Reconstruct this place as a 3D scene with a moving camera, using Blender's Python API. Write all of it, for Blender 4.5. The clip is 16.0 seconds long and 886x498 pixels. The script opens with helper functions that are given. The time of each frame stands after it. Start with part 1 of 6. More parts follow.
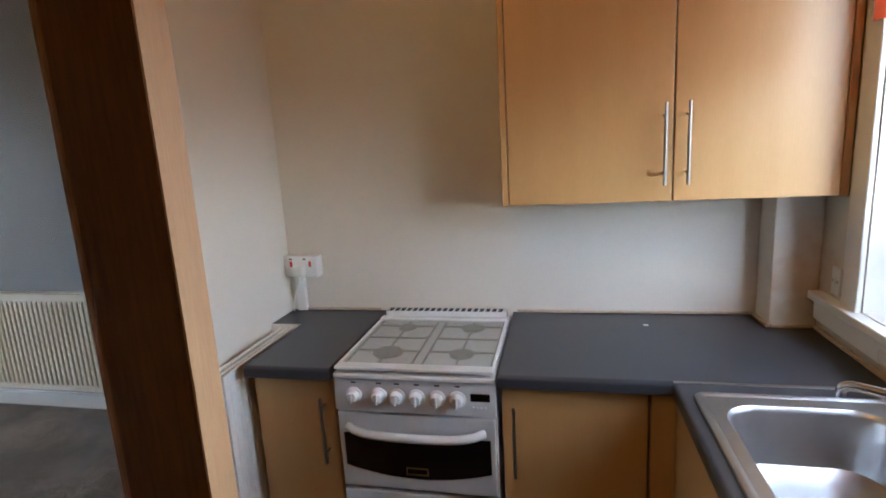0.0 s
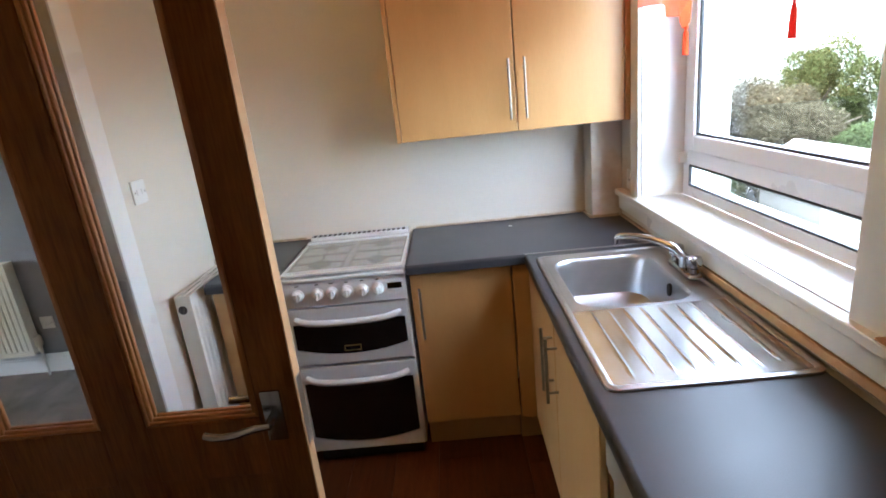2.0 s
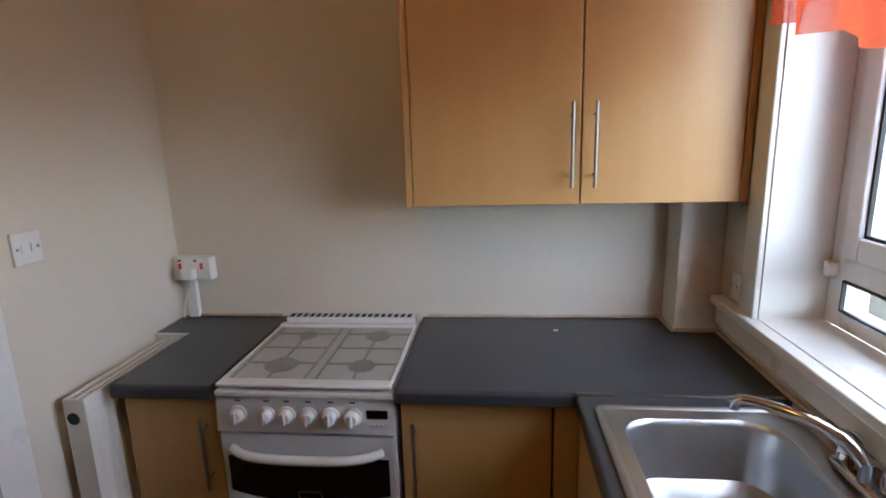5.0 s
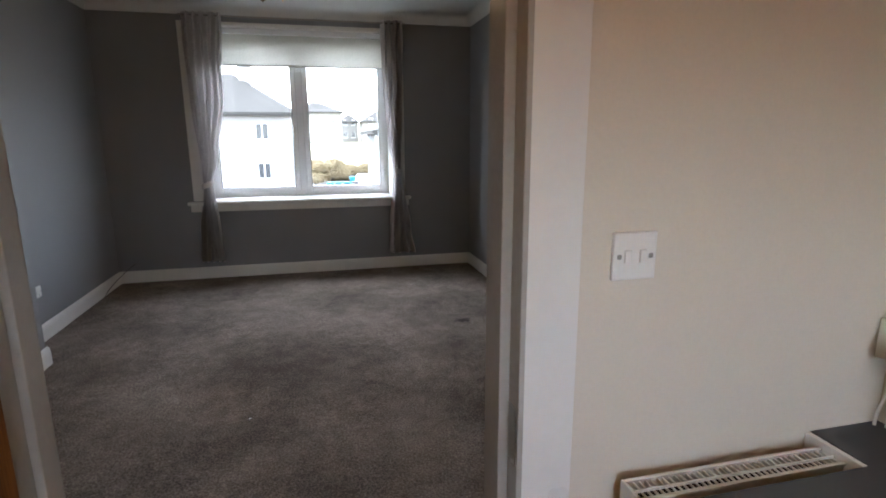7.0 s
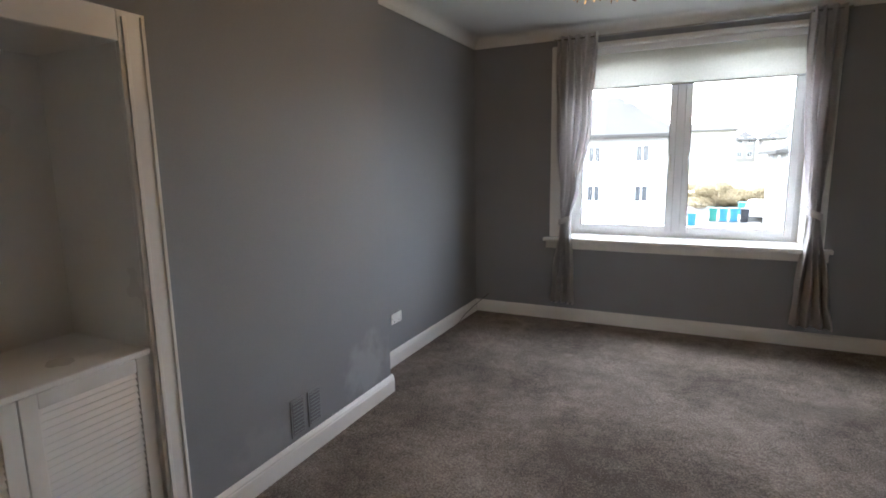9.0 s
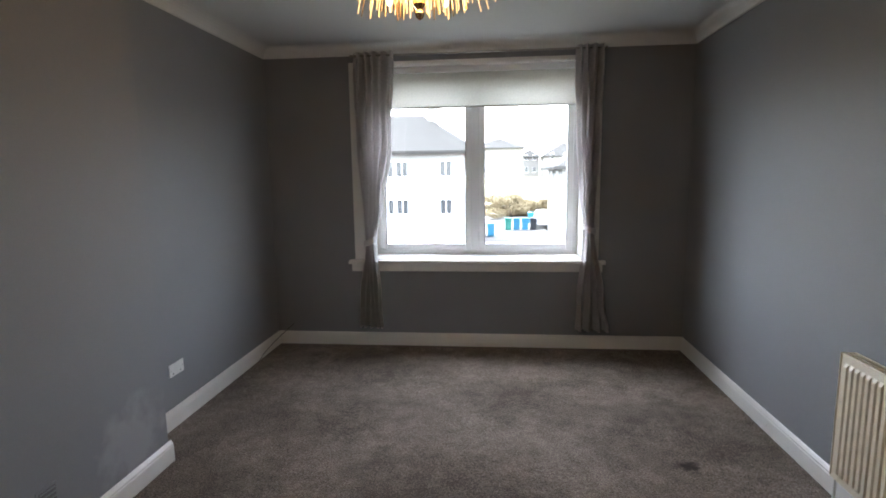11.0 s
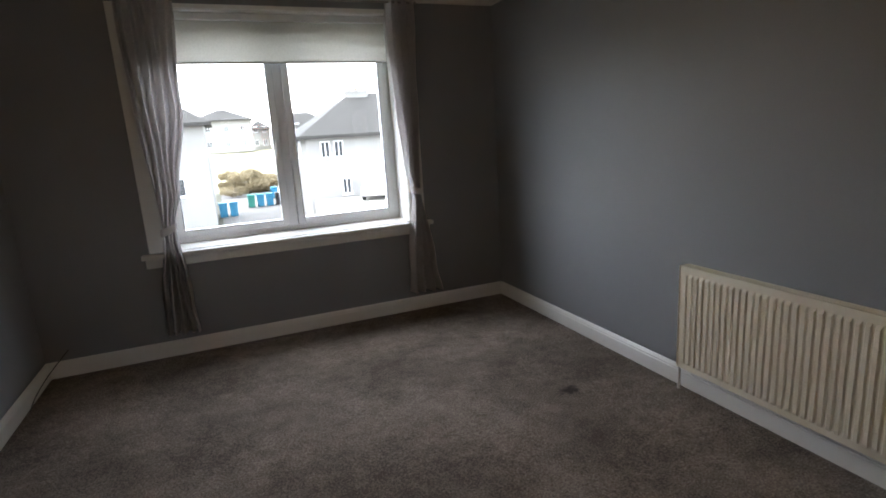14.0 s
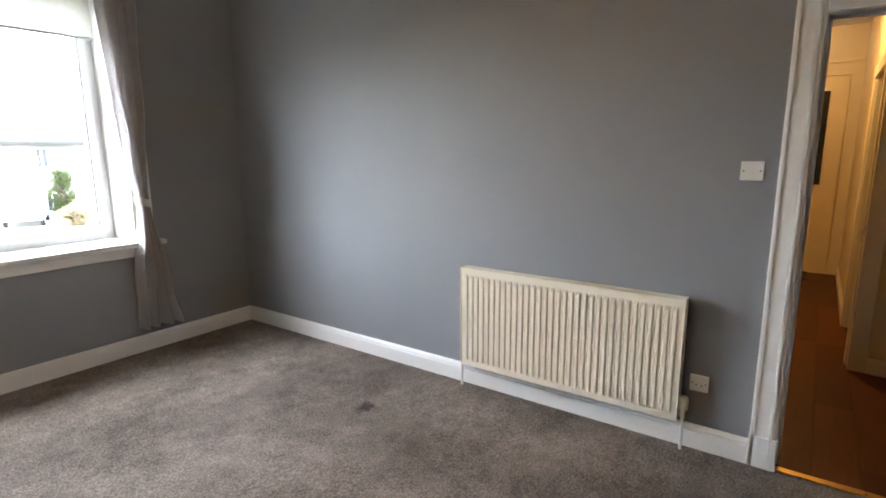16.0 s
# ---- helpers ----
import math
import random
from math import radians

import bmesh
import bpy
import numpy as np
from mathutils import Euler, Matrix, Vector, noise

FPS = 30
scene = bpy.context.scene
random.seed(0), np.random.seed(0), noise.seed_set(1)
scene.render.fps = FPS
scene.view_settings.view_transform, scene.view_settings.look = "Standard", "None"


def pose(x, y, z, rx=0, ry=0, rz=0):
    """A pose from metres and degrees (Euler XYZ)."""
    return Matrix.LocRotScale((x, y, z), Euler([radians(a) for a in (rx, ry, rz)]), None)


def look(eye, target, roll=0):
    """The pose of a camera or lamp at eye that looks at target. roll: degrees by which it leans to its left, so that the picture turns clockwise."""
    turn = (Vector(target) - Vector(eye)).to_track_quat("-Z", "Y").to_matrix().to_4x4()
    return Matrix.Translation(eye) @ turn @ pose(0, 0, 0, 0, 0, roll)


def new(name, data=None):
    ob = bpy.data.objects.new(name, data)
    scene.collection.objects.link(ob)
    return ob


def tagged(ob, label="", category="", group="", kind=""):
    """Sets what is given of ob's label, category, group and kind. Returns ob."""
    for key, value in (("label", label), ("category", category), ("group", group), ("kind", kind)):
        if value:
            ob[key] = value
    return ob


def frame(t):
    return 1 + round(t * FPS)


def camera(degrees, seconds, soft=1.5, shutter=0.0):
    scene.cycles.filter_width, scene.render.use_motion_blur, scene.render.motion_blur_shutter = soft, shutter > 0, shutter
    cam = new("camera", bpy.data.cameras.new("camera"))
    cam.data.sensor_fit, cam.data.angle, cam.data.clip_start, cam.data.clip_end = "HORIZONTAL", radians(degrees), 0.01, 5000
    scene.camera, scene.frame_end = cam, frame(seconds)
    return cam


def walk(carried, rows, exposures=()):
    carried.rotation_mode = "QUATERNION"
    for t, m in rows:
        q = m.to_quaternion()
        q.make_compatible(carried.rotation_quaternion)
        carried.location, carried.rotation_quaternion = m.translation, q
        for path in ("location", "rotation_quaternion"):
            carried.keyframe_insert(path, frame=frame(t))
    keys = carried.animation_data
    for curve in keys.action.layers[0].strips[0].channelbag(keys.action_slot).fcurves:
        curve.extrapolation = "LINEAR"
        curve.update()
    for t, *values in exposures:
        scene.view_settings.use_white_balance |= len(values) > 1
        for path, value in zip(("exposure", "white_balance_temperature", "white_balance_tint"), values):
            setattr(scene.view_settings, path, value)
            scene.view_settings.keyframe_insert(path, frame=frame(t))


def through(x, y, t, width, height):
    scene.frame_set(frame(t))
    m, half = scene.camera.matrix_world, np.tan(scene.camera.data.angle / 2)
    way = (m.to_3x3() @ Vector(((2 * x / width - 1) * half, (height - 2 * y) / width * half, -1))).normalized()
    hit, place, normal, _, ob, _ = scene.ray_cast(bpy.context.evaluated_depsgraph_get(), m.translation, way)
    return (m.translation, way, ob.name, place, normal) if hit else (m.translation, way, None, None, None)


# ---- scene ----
cam = camera(80.1, 16.0, soft=1.8)
PATH = [
    (0, (1.348, -1.094, 1.56), (3.262, -0.663, 1.173), -3.3),
    (0.5, (1.102, -1.059, 1.547), (3.037, -0.924, 1.062), -5.7),
    (1, (0.951, -1.094, 1.562), (2.89, -1.005, 1.081), -5.0),
    (1.5, (0.836, -1.135, 1.559), (2.766, -1.002, 1.05), -5.4),
    (2, (0.781, -1.137, 1.557), (2.694, -1.073, 0.977), -6.2),
    (2.5, (0.795, -1.171, 1.563), (2.721, -1.358, 1.055), -5.5),
    (3, (0.811, -1.192, 1.588), (2.717, -1.65, 1.19), -4.7),
    (3.2, (0.822, -1.185, 1.597), (2.71, -1.723, 1.217), -3.8),
    (5.3, (1.628, -1.184, 1.561), (3.535, -0.768, 1.125), -1.5),
    (5.5, (1.721, -1.131, 1.561), (3.583, -0.55, 1.122), -1.6),
    (6, (1.945, -1.046, 1.505), (3.484, 0.175, 1.126), -2.4),
    (6.5, (2.09, -0.935, 1.522), (3.037, 0.774, 1.096), -2.3),
    (7, (2.17, -0.777, 1.512), (2.627, 1.127, 1.101), -0.3),
    (7.5, (2.199, -0.571, 1.547), (2.204, 1.391, 1.157), -0.7),
    (8, (2.223, -0.271, 1.532), (1.742, 1.642, 1.198), 0.0),
    (8.2, (2.248, -0.183, 1.554), (1.581, 1.669, 1.2), 0.6),
    (10.3, (2.158, 0.383, 1.632), (1.238, 2.133, 1.336), -1.3),
    (10.5, (2.175, 0.396, 1.616), (1.461, 2.243, 1.336), -1.7),
    (11, (2.232, 0.409, 1.668), (2.037, 2.379, 1.386), -0.8),
    (11.5, (2.205, 0.469, 1.645), (2.149, 2.44, 1.312), -2.1),
    (12, (2.192, 0.657, 1.614), (1.976, 2.628, 1.352), -1.3),
    (12.5, (2.099, 0.822, 1.649), (1.908, 2.786, 1.326), -0.4),
    (13, (1.851, 0.896, 1.64), (2.111, 2.854, 1.324), -3.2),
    (13.5, (1.637, 0.847, 1.613), (2.196, 2.739, 1.282), -1.1),
    (14, (1.485, 0.767, 1.629), (2.22, 2.578, 1.205), -3.6),
    (14.5, (1.355, 0.759, 1.577), (2.305, 2.478, 1.205), -1.1),
    (15, (1.182, 0.85, 1.568), (2.507, 2.298, 1.187), -2.7),
    (15.5, (1.2, 0.987, 1.52), (2.706, 2.25, 1.152), -1.4),
    (16, (1.208, 1.241, 1.521), (2.81, 2.379, 1.148), -0.4),
]
EXPOSURE = [
    (0, 4.68, 5500, 8), (0.5, 5.13, 5350, 7), (2, 5.23, 5450, 7), (2.5, 5.18, 5600, 8), (3, 4.68, 5700, 9), (5.5, 4.28, 5700, 9), (6, 4.33, 5900, 9), (6.5, 4.58, 5950, 9),
    (7, 4.38, 6000, 10), (7.5, 4.38, 6050, 10), (8, 4.58, 6100, 10), (10.5, 4.88, 6050, 10), (11, 4.48, 6150, 10), (11.5, 4.43, 6200, 10), (12.5, 4.18, 6300, 10),
    (13.5, 3.98, 6350, 10), (14, 3.88, 6350, 10), (14.5, 3.93, 6350, 10), (15, 4.08, 6250, 10), (15.5, 5.00, 6200, 9), (16, 5.5, 6200, 9),
]
walk(cam, [(t, look(eye, target, roll)) for t, eye, target, roll in PATH], EXPOSURE)

# ---- world and large lights ----
world = bpy.data.worlds.new("overcast_sky")
scene.world = world
world.use_nodes = True
wn, wl = world.node_tree.nodes, world.node_tree.links
sky = wn.new("ShaderNodeTexSky")
sky.sky_type = "NISHITA"
sky.sun_disc = False
sky.sun_elevation, sky.sun_rotation = radians(70), radians(-60)
sky.air_density, sky.dust_density, sky.ozone_density = 1.0, 1.0, 1.0
grey = wn.new("ShaderNodeHueSaturation")
grey.inputs["Saturation"].default_value = 0.30
wl.new(sky.outputs[0], grey.inputs["Color"])
wl.new(grey.outputs[0], wn["Background"].inputs["Color"])
wn["Background"].inputs["Strength"].default_value = 0.15

sun = new("sun", bpy.data.lights.new("sun", "SUN"))
sun.data.energy, sun.data.angle, sun.data.color = 0.18, radians(100), (1.0, 0.97, 0.93)
sun.matrix_world = look((0, 0, 30), (-10 * math.sin(radians(-60)), -10 * math.cos(radians(-60)), 30 - 27.5))


def bulb(name, place, watts, colour, size):
    lamp = new(name, bpy.data.lights.new(name, "POINT"))
    lamp.location, lamp.data.energy, lamp.data.color, lamp.data.shadow_soft_size = place, watts, colour, size
    return lamp


CHANDELIER = (1.93, 2.64, 2.855)
bulb("chandelier_light", (1.93, 2.64, 2.50), 0.8, (1.0, 0.62, 0.28), 0.16)
bulb("hall_light", (6.6, 1.45, 2.48), 0.95, (1.0, 0.52, 0.14), 0.10)
bulb("kitchen_light", (1.85, -0.8, 2.52), 0.36, (1.0, 0.50, 0.11), 0.10)


# ---- materials ----
def colour_of(node, c):
    node.default_value = (c[0], c[1], c[2], 1)


def surf(name, a, b=None, scale=6.0, fine=90.0, rough=0.5, metal=0.0, bump=0.0, bump_scale=None, spread=0.25, stretch=(1, 1, 1), coat=0.0, rough_var=0.08, per_object=0.0):
    """A two-scale surface: slow blotches and fine grain between two colours, uneven gloss and a fine relief."""
    m = bpy.data.materials.new(name)
    m.use_nodes = True
    n, l = m.node_tree.nodes, m.node_tree.links
    p = n["Principled BSDF"]
    b = b or tuple(v * 0.86 for v in a)
    tc, mp = n.new("ShaderNodeTexCoord"), n.new("ShaderNodeMapping")
    mp.inputs["Scale"].default_value = stretch
    l.new(tc.outputs["Object"], mp.inputs["Vector"])
    n1, n2 = n.new("ShaderNodeTexNoise"), n.new("ShaderNodeTexNoise")
    for node, s, d in ((n1, scale, 4.0), (n2, fine, 3.0)):
        node.inputs["Scale"].default_value, node.inputs["Detail"].default_value = s, d
        l.new(mp.outputs[0], node.inputs["Vector"])
    add = n.new("ShaderNodeMath")
    add.operation = "MULTIPLY_ADD"
    add.inputs[1].default_value = 0.45
    l.new(n2.outputs["Fac"], add.inputs[0])
    half = n.new("ShaderNodeMath")
    half.operation = "MULTIPLY"
    half.inputs[1].default_value = 0.55
    l.new(n1.outputs["Fac"], half.inputs[0])
    l.new(half.outputs[0], add.inputs[2])
    ramp = n.new("ShaderNodeValToRGB")
    ramp.color_ramp.elements[0].position, ramp.color_ramp.elements[1].position = 0.5 - spread, 0.5 + spread
    ramp.color_ramp.elements[0].color, ramp.color_ramp.elements[1].color = (*b, 1), (*a, 1)
    l.new(add.outputs[0], ramp.inputs[0])
    last = ramp.outputs[0]
    if per_object:
        info, hs = n.new("ShaderNodeObjectInfo"), n.new("ShaderNodeHueSaturation")
        mr = n.new("ShaderNodeMapRange")
        mr.inputs["To Min"].default_value, mr.inputs["To Max"].default_value = 1 - per_object, 1 + per_object
        l.new(info.outputs["Random"], mr.inputs[0])
        l.new(mr.outputs[0], hs.inputs["Value"])
        l.new(last, hs.inputs["Color"])
        last = hs.outputs[0]
    l.new(last, p.inputs["Base Color"])
    p.inputs["Metallic"].default_value = metal
    rr = n.new("ShaderNodeMapRange")
    rr.inputs["To Min"].default_value, rr.inputs["To Max"].default_value = max(0.02, rough - rough_var), min(1, rough + rough_var)
    l.new(n1.outputs["Fac"], rr.inputs[0])
    l.new(rr.outputs[0], p.inputs["Roughness"])
    p.inputs["Coat Weight"].default_value = coat
    if bump:
        bp = n.new("ShaderNodeBump")
        bp.inputs["Strength"].default_value, bp.inputs["Distance"].default_value = bump, 0.004
        src = n2
        if bump_scale:
            src = n.new("ShaderNodeTexNoise")
            src.inputs["Scale"].default_value, src.inputs["Detail"].default_value = bump_scale, 4
            l.new(mp.outputs[0], src.inputs["Vector"])
        l.new(src.outputs["Fac"], bp.inputs["Height"])
        l.new(bp.outputs[0], p.inputs["Normal"])
    return m


def spot(m, place, size, colour, strength, noise_scale=14.0):
    """Lays one ragged stain on a surface, round a place."""
    n, l = m.node_tree.nodes, m.node_tree.links
    p = n["Principled BSDF"]
    old = p.inputs["Base Color"].links[0].from_socket
    tc, mp = n.new("ShaderNodeTexCoord"), n.new("ShaderNodeMapping")
    mp.vector_type = "TEXTURE"
    mp.inputs["Location"].default_value, mp.inputs["Scale"].default_value = place, size
    l.new(tc.outputs["Object"], mp.inputs["Vector"])
    ln = n.new("ShaderNodeVectorMath")
    ln.operation = "LENGTH"
    l.new(mp.outputs[0], ln.inputs[0])
    nz = n.new("ShaderNodeTexNoise")
    nz.inputs["Scale"].default_value, nz.inputs["Detail"].default_value = noise_scale, 5
    l.new(tc.outputs["Object"], nz.inputs["Vector"])
    add = n.new("ShaderNodeMath")
    add.operation = "MULTIPLY_ADD"
    add.inputs[1].default_value = 1.6
    l.new(nz.outputs["Fac"], add.inputs[0])
    l.new(ln.outputs["Value"], add.inputs[2])
    mr = n.new("ShaderNodeMapRange")
    mr.inputs["From Min"].default_value, mr.inputs["From Max"].default_value = 1.75, 1.2
    mr.inputs["To Min"].default_value, mr.inputs["To Max"].default_value = 0.0, strength
    l.new(add.outputs[0], mr.inputs[0])
    mix = n.new("ShaderNodeMix")
    mix.data_type = "RGBA"
    l.new(mr.outputs[0], mix.inputs[0])
    l.new(old, mix.inputs[6])
    colour_of(mix.inputs[7], colour)
    l.new(mix.outputs[2], p.inputs["Base Color"])


def plain(name, c, rough=0.5, metal=0.0, emit=0.0, emit_colour=None):
    m = bpy.data.materials.new(name)
    m.use_nodes = True
    p = m.node_tree.nodes["Principled BSDF"]
    colour_of(p.inputs["Base Color"], c)
    p.inputs["Roughness"].default_value, p.inputs["Metallic"].default_value = rough, metal
    if emit:
        colour_of(p.inputs["Emission Color"], emit_colour or c)
        p.inputs["Emission Strength"].default_value = emit
    return m


def glass(name, tint=(1, 1, 1), rough=0.0):
    """Clear thin pane: it lets light straight through and reflects by its angle."""
    m = bpy.data.materials.new(name)
    m.use_nodes = True
    n, l = m.node_tree.nodes, m.node_tree.links
    n.remove(n["Principled BSDF"])
    tr, gl, mx, fr = n.new("ShaderNodeBsdfTransparent"), n.new("ShaderNodeBsdfGlossy"), n.new("ShaderNodeMixShader"), n.new("ShaderNodeLayerWeight")
    pw, ma = n.new("ShaderNodeMath"), n.new("ShaderNodeMath")
    pw.operation, ma.operation = "POWER", "MULTIPLY_ADD"
    pw.inputs[1].default_value, ma.inputs[1].default_value, ma.inputs[2].default_value = 5.0, 0.94, 0.035
    colour_of(tr.inputs[0], tint)
    gl.inputs["Roughness"].default_value = rough
    l.new(fr.outputs["Facing"], pw.inputs[0])
    l.new(pw.outputs[0], ma.inputs[0])
    l.new(ma.outputs[0], mx.inputs[0])
    l.new(tr.outputs[0], mx.inputs[1])
    l.new(gl.outputs[0], mx.inputs[2])
    l.new(mx.outputs[0], n["Material Output"].inputs[0])
    return m


def cloth(name, a, through, amount, clear=0.0, tint=None):
    """Thin fabric: diffuse and light shining through, with a weave."""
    m = bpy.data.materials.new(name)
    m.use_nodes = True
    n, l = m.node_tree.nodes, m.node_tree.links
    n.remove(n["Principled BSDF"])
    df, ts, mx = n.new("ShaderNodeBsdfDiffuse"), n.new("ShaderNodeBsdfTranslucent"), n.new("ShaderNodeMixShader")
    tc, nz = n.new("ShaderNodeTexCoord"), n.new("ShaderNodeTexNoise")
    nz.inputs["Scale"].default_value, nz.inputs["Detail"].default_value = 60, 4
    l.new(tc.outputs["Object"], nz.inputs["Vector"])
    rp = n.new("ShaderNodeValToRGB")
    rp.color_ramp.elements[0].position, rp.color_ramp.elements[1].position = 0.3, 0.7
    rp.color_ramp.elements[0].color, rp.color_ramp.elements[1].color = (*[v * 0.85 for v in a], 1), (*a, 1)
    l.new(nz.outputs["Fac"], rp.inputs[0])
    l.new(rp.outputs[0], df.inputs[0])
    colour_of(ts.inputs[0], through)
    mx.inputs[0].default_value = amount
    l.new(df.outputs[0], mx.inputs[1])
    l.new(ts.outputs[0], mx.inputs[2])
    end = mx
    if clear:
        tp, m2 = n.new("ShaderNodeBsdfTransparent"), n.new("ShaderNodeMixShader")
        colour_of(tp.inputs[0], tint or through)
        m2.inputs[0].default_value = clear
        l.new(mx.outputs[0], m2.inputs[1])
        l.new(tp.outputs[0], m2.inputs[2])
        end = m2
    l.new(end.outputs[0], n["Material Output"].inputs[0])
    return m


GREY_WALL = surf("grey_wall_paint", (0.248, 0.255, 0.267), (0.210, 0.216, 0.228), scale=1.6, fine=160, rough=0.62, bump=0.12, bump_scale=210)
spot(GREY_WALL, (0.315, 2.86, 0.28), (0.3, 0.30, 0.26), (0.35, 0.355, 0.365), 0.75, 9)
spot(GREY_WALL, (0.315, 1.95, 0.22), (0.3, 0.25, 0.14), (0.31, 0.315, 0.325), 0.5, 12)
CREAM_WALL = surf("cream_wall_paint", (0.70, 0.645, 0.545), (0.64, 0.585, 0.49), scale=1.3, fine=140, rough=0.6, bump=0.10, bump_scale=190)
spot(CREAM_WALL, (3.2, -1.93, 1.05), (0.16, 0.2, 0.16), (0.50, 0.36, 0.22), 0.5, 20)
HALL_WALL = surf("hall_wall_paint", (0.66, 0.58, 0.44), (0.6, 0.52, 0.39), scale=1.5, fine=140, rough=0.6, bump=0.08, bump_scale=190)
CEILING_WHITE = surf("ceiling_paint", (0.68, 0.675, 0.65), (0.62, 0.615, 0.59), scale=1.2, fine=60, rough=0.8, bump=0.1, bump_scale=120)
GLOSS_WHITE = surf("white_gloss_paint", (0.77, 0.76, 0.73), (0.73, 0.715, 0.68), scale=2.5, fine=50, rough=0.30, bump=0.06, bump_scale=70)
# Grey in this white gloss stands for the lining's shade and dark reflections
LINING = surf("shade_greyed_gloss_paint", (0.44, 0.42, 0.39), (0.37, 0.35, 0.32), scale=3, fine=60, rough=0.16, bump=0.08, bump_scale=60, coat=0.3)
UPVC = surf("white_upvc", (0.80, 0.81, 0.82), (0.75, 0.76, 0.77), scale=4, fine=90, rough=0.3)


def carpet_material():
    """Cut pile: dense tuft grain, trodden ruts and slow patches of lean in the pile."""
    m = bpy.data.materials.new("taupe_carpet")
    m.use_nodes = True
    n, l = m.node_tree.nodes, m.node_tree.links
    p = n["Principled BSDF"]
    tc = n.new("ShaderNodeTexCoord")
    total = None
    for scale, detail, rough, weight, warp in ((1.3, 3, 0.5, 0.24, 0.3), (8, 6, 0.78, 0.20, 0.2), (95, 4, 0.82, 0.56, 0.0)):
        nz = n.new("ShaderNodeTexNoise")
        nz.inputs["Scale"].default_value, nz.inputs["Detail"].default_value = scale, detail
        nz.inputs["Roughness"].default_value, nz.inputs["Distortion"].default_value = rough, warp
        l.new(tc.outputs["Object"], nz.inputs["Vector"])
        ma = n.new("ShaderNodeMath")
        ma.operation = "MULTIPLY_ADD"
        ma.inputs[1].default_value = weight
        l.new(nz.outputs["Fac"], ma.inputs[0])
        if total:
            l.new(total, ma.inputs[2])
        else:
            ma.inputs[2].default_value = 0.0
        total = ma.outputs[0]
    ramp = n.new("ShaderNodeValToRGB")
    e = ramp.color_ramp.elements
    e[0].position, e[1].position = 0.44, 0.63
    e[0].color, e[1].color = (0.105, 0.087, 0.072, 1), (0.45, 0.388, 0.328, 1)
    mid = e.new(0.54)
    mid.color = (0.272, 0.231, 0.193, 1)
    l.new(total, ramp.inputs[0])
    l.new(ramp.outputs[0], p.inputs["Base Color"])
    p.inputs["Roughness"].default_value = 1.0
    p.inputs["Specular IOR Level"].default_value = 0.1
    bp = n.new("ShaderNodeBump")
    bp.inputs["Strength"].default_value, bp.inputs["Distance"].default_value = 0.8, 0.02
    l.new(total, bp.inputs["Height"])
    l.new(bp.outputs[0], p.inputs["Normal"])
    return m


CARPET = carpet_material()
spot(CARPET, (3.33, 3.33, 0.0), (0.09, 0.07, 0.2), (0.05, 0.043, 0.04), 0.9, 26)
LAMINATE = surf("red_brown_laminate", (0.135, 0.042, 0.014), (0.048, 0.014, 0.005), scale=3, fine=26, rough=0.46, stretch=(1.2, 14, 8), bump=0.05, per_object=0.3)
LAMINATE.node_tree.nodes["Principled BSDF"].inputs["Specular IOR Level"].default_value = 0.14
BEECH = surf("beech_foil", (0.545, 0.320, 0.122), (0.470, 0.262, 0.090), scale=3, fine=40, rough=0.38, stretch=(6, 6, 0.7), bump=0.03, spread=0.32)
DOOR_BROWN = surf("brown_stained_wood", (0.215, 0.078, 0.015), (0.090, 0.031, 0.006), scale=3, fine=22, rough=0.6, stretch=(9, 9, 0.8), bump=0.10, spread=0.17)
DOOR_BROWN.node_tree.nodes["Principled BSDF"].inputs["Specular IOR Level"].default_value = 0.2
PINE_EDGE = surf("bare_pine", (0.56, 0.34, 0.16), (0.44, 0.25, 0.11), scale=3, fine=40, rough=0.6, stretch=(9, 9, 0.8), bump=0.12)
WORKTOP = surf("dark_grey_laminate", (0.052, 0.054, 0.060), (0.034, 0.035, 0.040), scale=5, fine=420, rough=0.36, bump=0.05, bump_scale=260)
STEEL = surf("brushed_steel", (0.56, 0.57, 0.58), (0.46, 0.47, 0.48), scale=4, fine=120, rough=0.34, metal=1.0, stretch=(1, 5, 5))
DRAINER_STEEL = surf("polished_worn_steel", (0.60, 0.61, 0.62), (0.44, 0.45, 0.46), scale=9, fine=150, rough=0.21, metal=1.0, stretch=(1, 4, 4), rough_var=0.13)
CHROME = plain("chrome", (0.50, 0.50, 0.51), 0.09, 1.0)
DULL_CHROME = plain("dull_chrome", (0.27, 0.265, 0.26), 0.22, 1.0)
SATIN = plain("satin_nickel", (0.34, 0.325, 0.30), 0.36, 1.0)
ENAMEL = surf("white_enamel", (0.74, 0.74, 0.73), (0.66, 0.66, 0.65), scale=9, fine=120, rough=0.22, coat=0.3)
SILVER_PANEL = surf("silver_grey_paint", (0.58, 0.59, 0.60), (0.52, 0.53, 0.54), scale=9, fine=120, rough=0.35)
OVEN_GLASS = surf("black_oven_glass", (0.010, 0.009, 0.009), (0.006, 0.006, 0.006), scale=6, fine=60, rough=0.1)
BLACK = surf("black_iron", (0.022, 0.022, 0.023), (0.012, 0.012, 0.012), scale=20, fine=90, rough=0.55)
LID_GLASS = glass("reflection_hazed_lid_glass", (0.93, 0.94, 0.93), 0.10)
# Diffuse white haze stands in for the milky reflection on the lid
lid_n, lid_l = LID_GLASS.node_tree.nodes, LID_GLASS.node_tree.links
lid_out = lid_n["Material Output"].inputs[0]
